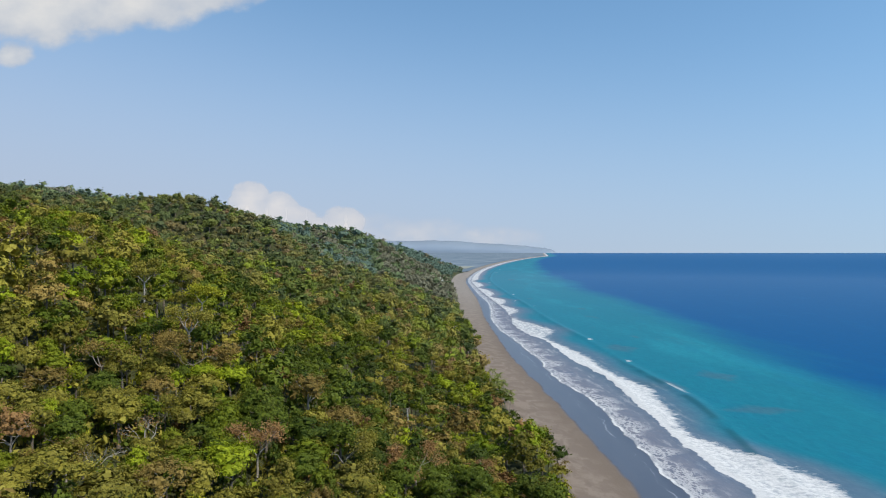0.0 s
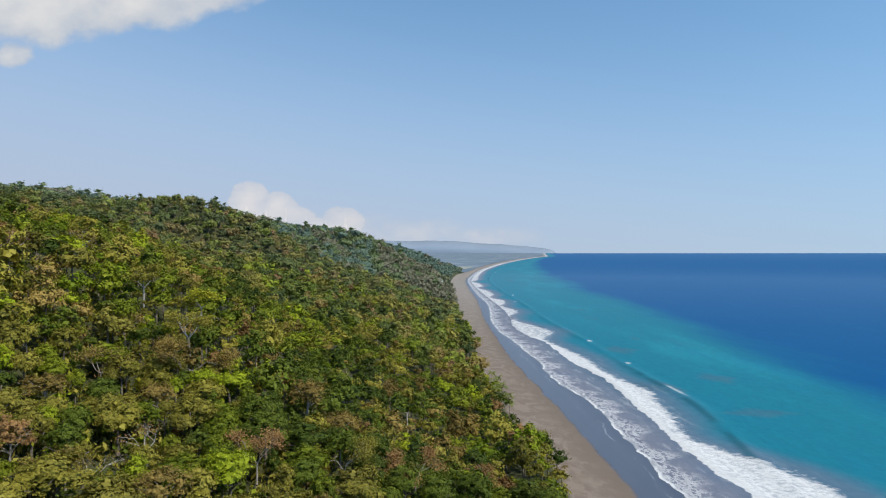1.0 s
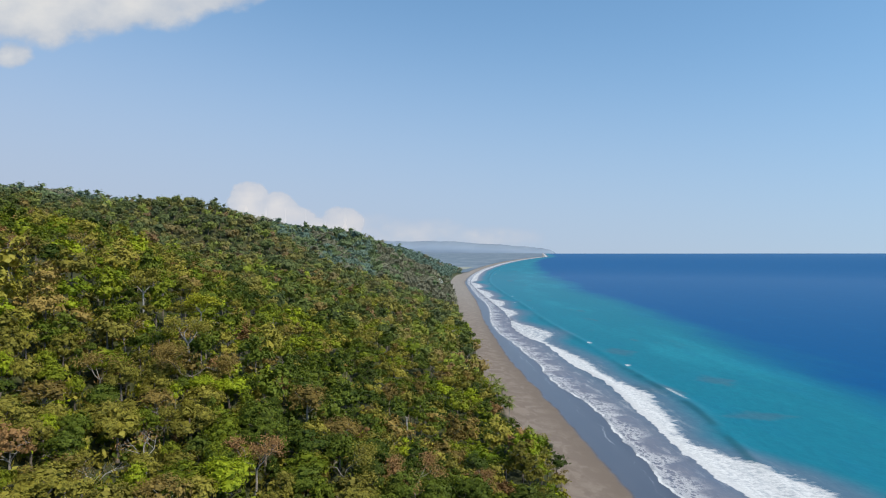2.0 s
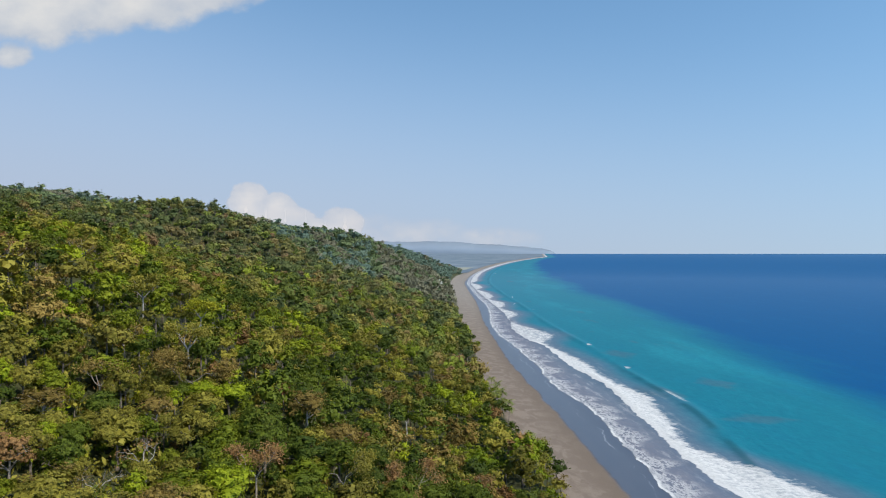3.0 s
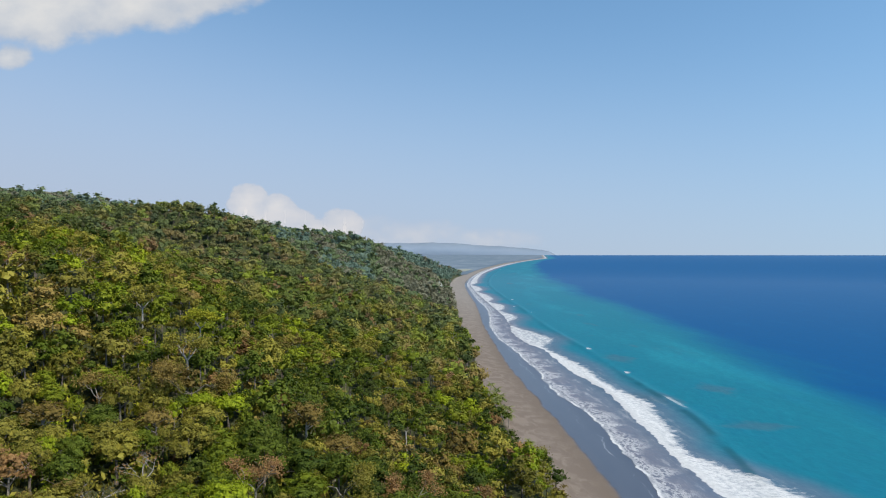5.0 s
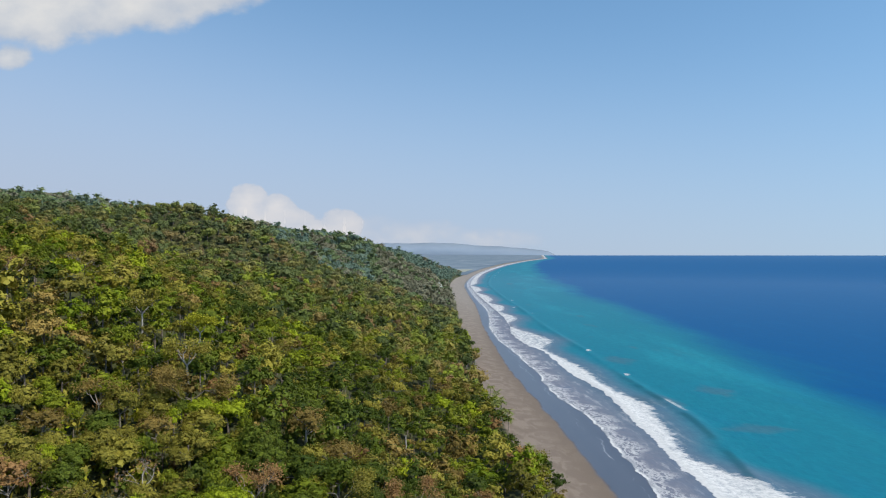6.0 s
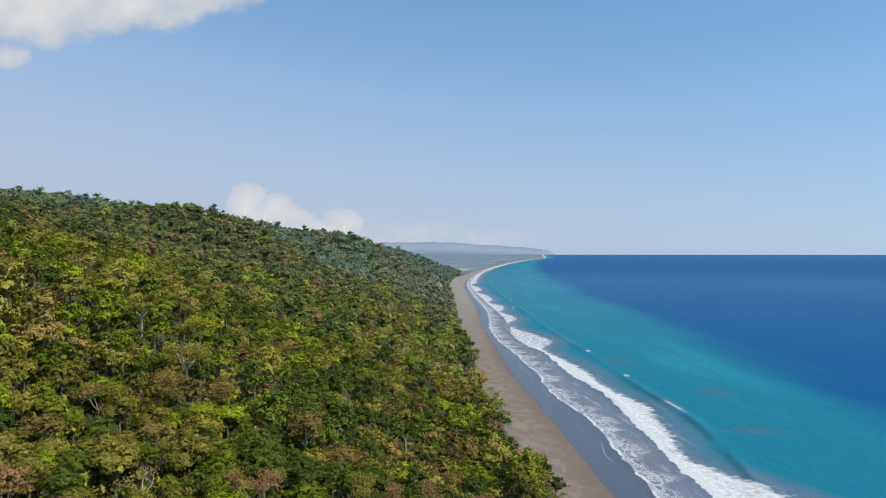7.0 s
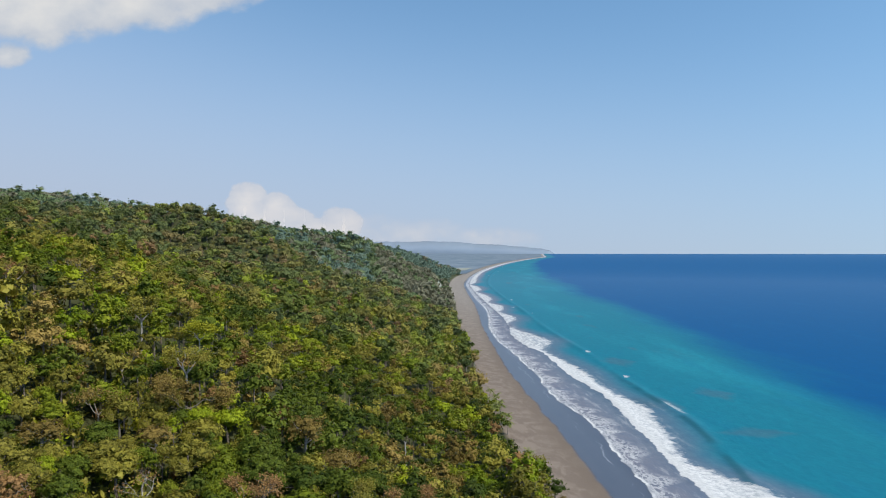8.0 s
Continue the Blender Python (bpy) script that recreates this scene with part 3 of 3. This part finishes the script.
def in_forest(p, margin=0.0):
    return p[p[:, 0] + 0.8 * p[:, 2] < shore(p[:, 1]) + FOREST_EDGE(p[:, 1]) - margin - 1.5 - 2.5 * np.sin(p[:, 1] / 17)]


def free(p):
    """Keeps clear of the trees that have a place of their own."""
    keep = np.ones(len(p), bool)
    for x, y, r in OWN_PLACE:
        keep &= np.hypot(p[:, 0] - x, p[:, 1] - y) > r
    return p[keep]


OWN_PLACE = [(-53, 185, 4), (-30, 197, 6), (-10, 213, 5), (13, 236, 5), (-86, 226, 4.5), (-108, 205, 5), (-80, 176, 4), (-84, 160, 5), (-91, 173, 7),
             (-92, 237, 2.0), (-113, 233, 5), (-16, 287, 4), (47, 318, 4), (-116, 253, 4), (-97, 262, 4), (-165, 250, 5), (-162, 292, 5),
             *((-0.0035 * y, y, 13) for y in range(1470, 2080, 20))]


def species_at(x, y):
    """Kinds of tree keep company: a slow field picks the mood, chance the rest."""
    a = noise.noise((x / 60, y / 60, 3.1)) + 0.6 * noise.noise((x / 23, y / 23, 9.0)) + rng.normal(0, 0.3)
    crest = min(max((-x - 85) / 70, -1.0), 1.0)          # more bright-leaved kinds inland, more dark-leaved kinds towards the shore
    a += (0.28 * crest - 0.10 - 0.22 * min(max((y - 255) / 50, 0.0), 1.0)) if y < 430 else -0.24
    a -= 0.6 * math.exp(-((x + 58) / 34) ** 2 - ((y - 268) / 55) ** 2)          # more dark-leaved kinds round this spot
    a += 0.5 * math.exp(-((x - 28) / 26) ** 2 - ((y - 285) / 60) ** 2)          # more bright-leaved kinds by the beach
    b = rng.uniform()
    if b < 0.085:
        return BROWN
    if 0.09 < b < 0.115:
        return RUSSET
    if a < -0.38:
        return OLIVE if b > 0.86 else DARK
    if a < -0.02:
        return OLIVE if b > 0.66 else MID if b > 0.3 else DARK
    if a < 0.25:
        return OLIVE if b > 0.84 else BRIGHT if b > 0.45 else MID
    if a < 0.5:
        return OLIVE
    return YELLOW if b > 0.66 else OLIVE


# near trees, each a thing
KINDS = {}
LABELS = {BRIGHT: "bright green broadleaf tree in dense hillside forest", MID: "green broadleaf tree with a rounded crown in forest",
          DARK: "dark green broadleaf tree with a dense crown", OLIVE: "olive green broadleaf tree on the forest slope",
          YELLOW: "yellow-green broadleaf tree with a sunlit crown", BROWN: "brownish dry-leaved tree among green forest",
          RUSSET: "russet dry-leaved tree with a thin crown"}
for sp in LABELS:
    thin = sp in (BROWN, RUSSET)
    for v in range(4):
        big = v == 3
        cv, cf = crown(5.0, (1100 if thin else 1350) * (2 if big else 1), (0.23 if thin else 0.27) * (0.72 if big else 1), 28 if big else 17 + 5 * v, 1.0 + 0.16 * (v % 3),
                       seed=100 * sp + v, open_=0.6 if thin else 0.3, core=0.50 if thin else 0.70, fill=24)
        tv, tf = wood(9.0, 5.0, 40 * sp + v, limbs=5)
        KINDS[sp, v] = (mesh_of("trunk", tv, tf, [GREY_BARK if thin else BARK], smooth=True), mesh_of("crown", cv, cf, [LEAVES[sp]]))

first = free(in_forest(scatter(-225, 70, 120, 300, (2.8, 9.5))))
first = first[first[:, 0] > -0.70 * first[:, 1] - 16]
first = first[np.argsort(np.hypot(first[:, 0], first[:, 1]))]
things, rest = first[:300], first[300:]


def place_tree(x, y, r, sp):
    tm, cm = KINDS[sp, 3 if r > 5.6 else int(rng.integers(3))]
    ob = tree("broadleaf_tree", tm, cm, 7.8, LABELS[sp], "tree", "forest trees")
    ob.location = (x, y, float(land(x, y)))
    ob.rotation_euler = (0, 0, rng.uniform(0, 6.28))
    s = r / 5.0
    ob.scale = (s, s, (0.62 + 0.38 * s) * rng.uniform(0.8, 1.25))
    return ob


for x, y, r in things:
    place_tree(x, y, r, species_at(x, y))


# the rest of the forest, joined
STEM = np.array([(math.cos(a) * w, math.sin(a) * w, z) for z, w in ((0, 1.3), (1, 0.6)) for a in (0, 1.571, 3.142, 4.712)])
STEM_F = np.array([t for j in range(4) for t in ((j, (j + 1) % 4, 4 + (j + 1) % 4), (j, 4 + (j + 1) % 4, 4 + j))])


def forest(name, places, variants, materials, pick, unit_r, label, vary=(0.8, 1.25)):
    vs, fs, mi, tones, off = [], [], [], [], 0
    xs, ys, zs = far(places[:, 0], places[:, 1], land(places[:, 0], places[:, 1]))
    for x, y, r, z in zip(xs, ys, places[:, 2], zs):
        cv, cf = variants[int(rng.integers(len(variants)))]
        s = r / unit_r
        a = rng.uniform(0, 6.28)
        ca, sa = math.cos(a) * s, math.sin(a) * s
        h = (0.62 + 0.38 * r / 5.0) * rng.uniform(*vary) * (1 + 0.5 * noise.noise((x / 34, y / 34, 6.0)))
        vs.append(np.stack([cv[:, 0] * ca - cv[:, 1] * sa + x, cv[:, 0] * sa + cv[:, 1] * ca + y, cv[:, 2] * s * 0.95 + z + 7.8 * h], -1))
        fs.append(cf + off)
        mi.append(np.full(len(cf), pick(x, y), np.int32))
        tones.append(np.full(len(cf) + len(STEM_F), rng.uniform(-0.5, 0.5), np.float32))
        off += len(cv)
        t = 0.035 * r + 0.12
        vs.append(STEM * (t, t, 9.0 * h + 1.5) + (x, y, z - 1.5))
        fs.append(STEM_F + off)
        mi.append(np.full(len(STEM_F), len(materials), np.int32))
        off += len(STEM)
    me = mesh_of(name, np.concatenate(vs), np.concatenate(fs), [*materials, BARK], np.concatenate(mi), smooth=True)
    me.attributes.new("tone", "FLOAT", "FACE").data.foreach_set("value", np.concatenate(tones))
    return tagged(new(name, me), label, "forest", kind="stuff")


def exposed(p):
    """Leaves the deep valleys behind the ridges to bare ground: nothing there shows over the crests."""
    keep = np.ones(len(p), bool)
    tops = canopy(p[:, 0], p[:, 1]) + 14
    for k in np.linspace(0.2, 0.97, 60):
        x, y = p[:, 0] * k, p[:, 1] * k
        keep &= 116 + (tops - 116) * k > canopy(x, y) - 3
    return p[keep]


def strip(y0, y1, radius, left, tight=0.60):
    p = free(in_forest(scatter(-0.70 * y1 - left, 75, y0, y1, radius, tight)))
    return exposed(p[p[:, 0] > -0.70 * p[:, 1] - left])


MIDS = [crown(5.0, 430, 0.40, 10 + i % 4, 1.0 + 0.1 * i, seed=900 + i, open_=0.3, core=0.70, fill=22) for i in range(7)]
forest("forest_canopy", np.concatenate([rest, strip(300, 460, (3.2, 9.5), 16, 0.62)]), MIDS, LEAVES, species_at, 5.0,
       "dense mixed green and brown tropical forest canopy")
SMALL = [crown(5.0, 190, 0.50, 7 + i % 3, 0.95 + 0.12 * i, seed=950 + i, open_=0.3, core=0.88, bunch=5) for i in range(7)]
forest("forest_canopy", strip(460, 760, (3.6, 11.0), 16, 0.66), SMALL, HAZED_SLOPE_LEAVES, species_at, 5.0, "dense green forest canopy on the hillside", (0.75, 1.2))
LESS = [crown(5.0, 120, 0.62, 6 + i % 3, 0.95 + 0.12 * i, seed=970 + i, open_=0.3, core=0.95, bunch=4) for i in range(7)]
forest("forest_canopy", strip(760, 1090, (4.5, 13.0), 16, 0.66), LESS, HAZED_RIDGE_LEAVES, species_at, 5.0, "dense green forest canopy on the ridge", (0.55, 0.95))
TINY = [crown(5.0, 56, 0.62, 6, 1.0 + 0.12 * i, seed=980 + i, open_=0.3, core=1.0, bunch=3) for i in range(6)]


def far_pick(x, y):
    """Green, bluish with haze put into its colour, or grey-brown and dry towards the shore."""
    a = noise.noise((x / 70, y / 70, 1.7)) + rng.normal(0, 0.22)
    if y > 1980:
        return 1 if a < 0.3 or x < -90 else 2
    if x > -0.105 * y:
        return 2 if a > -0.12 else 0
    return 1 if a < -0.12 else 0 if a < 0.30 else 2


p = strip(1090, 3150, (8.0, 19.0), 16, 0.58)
forest("far_forest", p, TINY, HAZED_FAR_LEAVES, far_pick, 5.0, "hazy blue-green forest on the far ridges", (0.5, 0.85))
p = in_forest(np.concatenate([scatter(-420, 75, -160, 120, (9.0, 14.0), 0.66), scatter(-700, -60, 120, 700, (11.0, 17.0), 0.7)]))
p = p[(p[:, 1] < 120) | (p[:, 0] < -0.70 * p[:, 1] - 20)]
p = p[(p[:, 0] < -95) | (p[:, 1] < -70) | (p[:, 1] > 120)]
under = in_forest(scatter(-95, 75, -70, 120, (4.0, 9.0)))
forest("forest_canopy", under, SMALL, LEAVES, species_at, 5.0, "dense green forest canopy below the hill")
forest("forest_canopy", p, TINY, LEAVES, species_at, 5.0, "green forest canopy on the hill behind")


# undergrowth under the nearest trees
p = in_forest(scatter(-190, 70, 118, 262, (2.6, 4.0), 0.66))
p = p[p[:, 0] > -0.70 * p[:, 1] - 16]
BUSH = [crown(2.5, 34, 0.62, 2, 0.9, seed=990 + i, open_=0.4, core=0.6) for i in range(5)]
vs, fs, mi, off = [], [], [], 0
for (x, y, r), z in zip(p, land(p[:, 0], p[:, 1])):
    cv, cf = BUSH[int(rng.integers(5))]
    k = r / 2.5
    vs.append(cv * k * (1, 1, 1.2) + (x, y, z + rng.uniform(1.2, 4.5)))
    fs.append(cf + off)
    mi.append(np.full(len(cf), species_at(x, y), np.int32))
    off += len(cv)
tagged(new("undergrowth", mesh_of("undergrowth", np.concatenate(vs), np.concatenate(fs), LEAVES, np.concatenate(mi))),
       "dense leafy shrubs and vines under the trees", "undergrowth", kind="stuff")


# ------------------------------------------------------------------ trees with a place of their own
def branches(start, way, length, radius, depth, k, out, tips, spread=0.55):
    """Forking limbs, each a bent tapered tube."""
    way = way / np.linalg.norm(way)
    mid = start + way * length * 0.5 + k.normal(0, 0.06 * length, 3)
    end = start + way * length + k.normal(0, 0.08 * length, 3)
    out.append(tube([start, mid, end], [radius, radius * 0.8, radius * 0.6], 6 if depth > 2 else 4))
    tips.append(end)
    if depth:
        for j in range(2 if depth > 1 else 3):
            w = way + k.normal(0, spread, 3) + np.array([0, 0, 0.12])
            branches(end, w, length * k.uniform(0.6, 0.82), radius * 0.58, depth - 1, k, out, tips, spread)


def limbed(name, x, y, height, reach, bark, leaf, leaves, size, label, category, seed, depth=4, sink=0.0, bare=0.45, puff=1.2, forks=3, thick=0.019):
    """A tree whose pale limbs show: trunk, each main limb, and a thin crown of leaf sprays round the twigs."""
    k = np.random.default_rng(seed)
    root = new(name)
    root.location = (x, y, float(land(x, y)) - sink)
    top = np.array([k.normal(0, 0.4), k.normal(0, 0.4), height * bare])
    tr = height * thick
    v, f = tube([(0, 0, 0), top * (0.5, 0.5, 0.5) + (0.15, 0.1, 0), top], [tr * 1.3, tr, tr * 0.85], 8)
    part("trunk", mesh_of("trunk", v, f, [bark], smooth=True), root)
    tips = []
    for j in range(forks):
        a = 2 * np.pi * (j + k.uniform(-0.25, 0.25)) / forks + 0.6
        out, mine = [], []
        branches(top, np.array([math.cos(a) * reach, math.sin(a) * reach, height * (1 - bare) * 0.75]), math.hypot(reach, height * (1 - bare)) * 0.33,
                 tr * 0.62, depth - 1, k, out, mine)
        v, f = joined(out)
        part("limb", mesh_of("limb", v, f, [bark], smooth=True), root)
        tips += mine[-(len(mine) * 2 // 3):]
    if leaf is not None:
        t = np.array(tips)[k.integers(len(tips), size=leaves)]
        q = t + k.normal(0, puff, (leaves, 3)) * (1, 1, 0.6)
        m = k.normal(0, 0.6, (leaves, 3)) + (0, 0, 0.7)
        m /= np.linalg.norm(m, axis=1)[:, None]
        u = np.cross(m, k.normal(0, 1, (leaves, 3)))
        u /= np.linalg.norm(u, axis=1)[:, None]
        w = np.cross(m, u)
        sz = size * k.uniform(0.6, 1.4, leaves)[:, None]
        quad = np.stack([q - u * sz, q - w * sz * 0.6, q + u * sz - m * sz * 0.2, q + w * sz * 0.6], 1).reshape(-1, 3)
        b = np.arange(leaves)[:, None] * 4
        part("crown", mesh_of("crown", quad, np.concatenate([b + np.array([0, 1, 2]), b + np.array([0, 2, 3])]), [leaf]), root)
    return tagged(root, label, category)


limbed("dry_tree", -53, 185, 17, 7.0, GREY_BARK, LEAVES[RUSSET], 2200, 0.26, "russet dry tree with pale limbs showing through", "tree", 1)
limbed("spreading_tree", -30, 197, 18, 9.5, GREY_BARK, LEAVES[OLIVE], 3800, 0.30, "large olive tree with open spreading grey limbs", "tree", 2, depth=5, thick=0.013)
limbed("dry_tree", -10, 213, 19, 9.5, GREY_BARK, LEAVES[RUSSET], 3200, 0.27, "russet dry tree with a broad thin crown", "tree", 3)
limbed("dry_tree", 13, 236, 18, 7.5, GREY_BARK, LEAVES[RUSSET], 2400, 0.27, "reddish brown dry tree near the beach", "tree", 4)
limbed("spreading_tree", -86, 226, 17, 14.0, BARK, LEAVES[BROWN], 5200, 0.30, "wide brown flat-topped tree with spreading limbs", "tree", 5, depth=5)
limbed("dry_tree", -108, 205, 15, 6.0, GREY_BARK, LEAVES[BROWN], 1300, 0.32, "rounded brown dry-leaved tree in the canopy", "tree", 6)
limbed("bare_tree", -80, 176, 15, 5.5, PALE_BARK, LEAVES[RUSSET], 180, 0.25, "nearly bare tree with pale forking branches", "tree", 7)
limbed("bare_tree", -84, 160, 13, 6.5, PALE_BARK, LEAVES[BROWN], 160, 0.25, "bare tree with pale twisted branches", "tree", 8)
limbed("emergent_tree", -92, 237, 24, 6.5, PALE_BARK, LEAVES[OLIVE], 2600, 0.32, "tall emergent tree with a pale bare trunk", "tree", 9, bare=0.52, forks=4, thick=0.019)
limbed("dry_tree", -113, 233, 14, 6.5, GREY_BARK, LEAVES[BROWN], 900, 0.30, "thin brown tree with forking pale limbs", "tree", 10)
limbed("emergent_tree", -116, 253, 25, 6.0, PALE_BARK, LEAVES[OLIVE], 1700, 0.40, "slender emergent tree with a flat olive crown", "tree", 11, bare=0.66, thick=0.014)
limbed("emergent_tree", -97, 262, 23, 5.5, PALE_BARK, LEAVES[YELLOW], 1700, 0.40, "slender emergent tree with a light green crown", "tree", 12, bare=0.66, thick=0.014)
limbed("bare_tree", -165, 250, 16, 6.5, GREY_BARK, LEAVES[RUSSET], 700, 0.28, "thin greyish dry tree on the slope", "tree", 13)
limbed("bare_tree", -162, 292, 17, 6.0, GREY_BARK, LEAVES[BROWN], 600, 0.28, "thin greyish dry tree among green crowns", "tree", 14)
limbed("shore_tree", 47, 318, 10, 5.0, PALE_BARK, LEAVES[OLIVE], 700, 0.34, "pale-limbed tree leaning at the edge of the beach", "tree", 15)
limbed("dead_trunk", -16, 287, 19, 1.5, PALE_BARK, None, 0, 0, "pale standing dead trunk among the trees", "dead tree", 16, depth=1, bare=0.85, thick=0.022)
for x, y, h in ((4, 655, 22), (10, 668, 24), (14, 648, 21), (30, 612, 18)):
    limbed("emergent_tree", x, y, h, 5.0, PALE_BARK, LEAVES[MID], 420, 0.6, "tall tree with a pale trunk near the beach", "tree", int(y), depth=3, bare=0.6, thick=0.02)


# palms along the edge of the beach
g = Graph("palm_leaf")
col = g.mix(g.add(g.mul(g.own(), 0.6), g.mul(g.noise(g.position(), 1.5, 2.0), 0.5)), (0.08, 0.12, 0.015), (0.22, 0.22, 0.04))
PALM_LEAF = g.done(g.blend(0.2, g.shader("BsdfPrincipled", Base_Color=col, Roughness=0.45, Specular_IOR_Level=0.4), g.shader("BsdfTranslucent", Color=col)))


def frond_mesh(length):
    """One arching frond: a midrib with leaflets hanging to both sides."""
    vs, fs = [], []
    n = 16
    mid = [np.array([length * (i / n) * (1 - 0.12 * (i / n)), 0, length * (0.42 * (i / n) - 0.62 * (i / n) ** 2)]) for i in range(n + 1)]
    for i in range(1, n):
        t = i / n
        w = length * 0.24 * math.sin(math.pi * min(1, 0.12 + 0.85 * t)) + 0.1
        for side in (-1, 1):
            b = len(vs)
            tip = mid[i] + np.array([0.30 * w, side * w, -0.5 * w])
            vs += [mid[i], mid[i] + (mid[i + 1] - mid[i]) * 0.75, tip]
            fs.append((b, b + 1, b + 2))
    v, f = tube(mid, [0.05 * (1 - 0.8 * i / n) for i in range(n + 1)], 4)
    return mesh_of("frond", np.concatenate([np.array(vs), v]), np.concatenate([np.array(fs), f + len(vs)]), [PALM_LEAF])


FRONDS = [frond_mesh(3.4), frond_mesh(2.9)]


def palm(x, y, h, lean, scale, label):
    root = new("palm_tree")
    root.location = (x, y, float(land(x, y)) - 0.1)
    n = 7
    path = [(lean * h * (i / n) ** 1.6, 0.2 * lean * h * (i / n), h * i / n) for i in range(n + 1)]
    v, f = tube(path, [0.24 - 0.1 * i / n + (0.08 if i == 0 else 0) for i in range(n + 1)], 7)
    part("trunk", mesh_of("trunk", v, f, [GREY_BARK], smooth=True), root)
    for j in range(15):
        fr = part("frond", FRONDS[j % 2], root)
        fr.location = path[-1]
        fr.rotation_euler = (0, rng.uniform(-0.7, 0.75), j * 2.4 + rng.uniform(-0.2, 0.2))
        fr.scale = (scale,) * 3
    return tagged(root, label, "palm tree", "palms along the beach")


palm(51.5, 299, 6.0, 0.10, 0.75, "small palm standing alone on the sand")
for x, y, h in ((39, 391, 8), (36, 402, 10), (40, 412, 7), (33, 418, 11), (38, 428, 9), (35, 440, 10), (39, 446, 7), (30, 433, 12), (37, 458, 9), (34, 470, 10), (31, 410, 12), (43, 333, 8)):
    palm(x, y, h, rng.uniform(-0.05, 0.2), 1.4, "coconut palm at the edge of the forest")
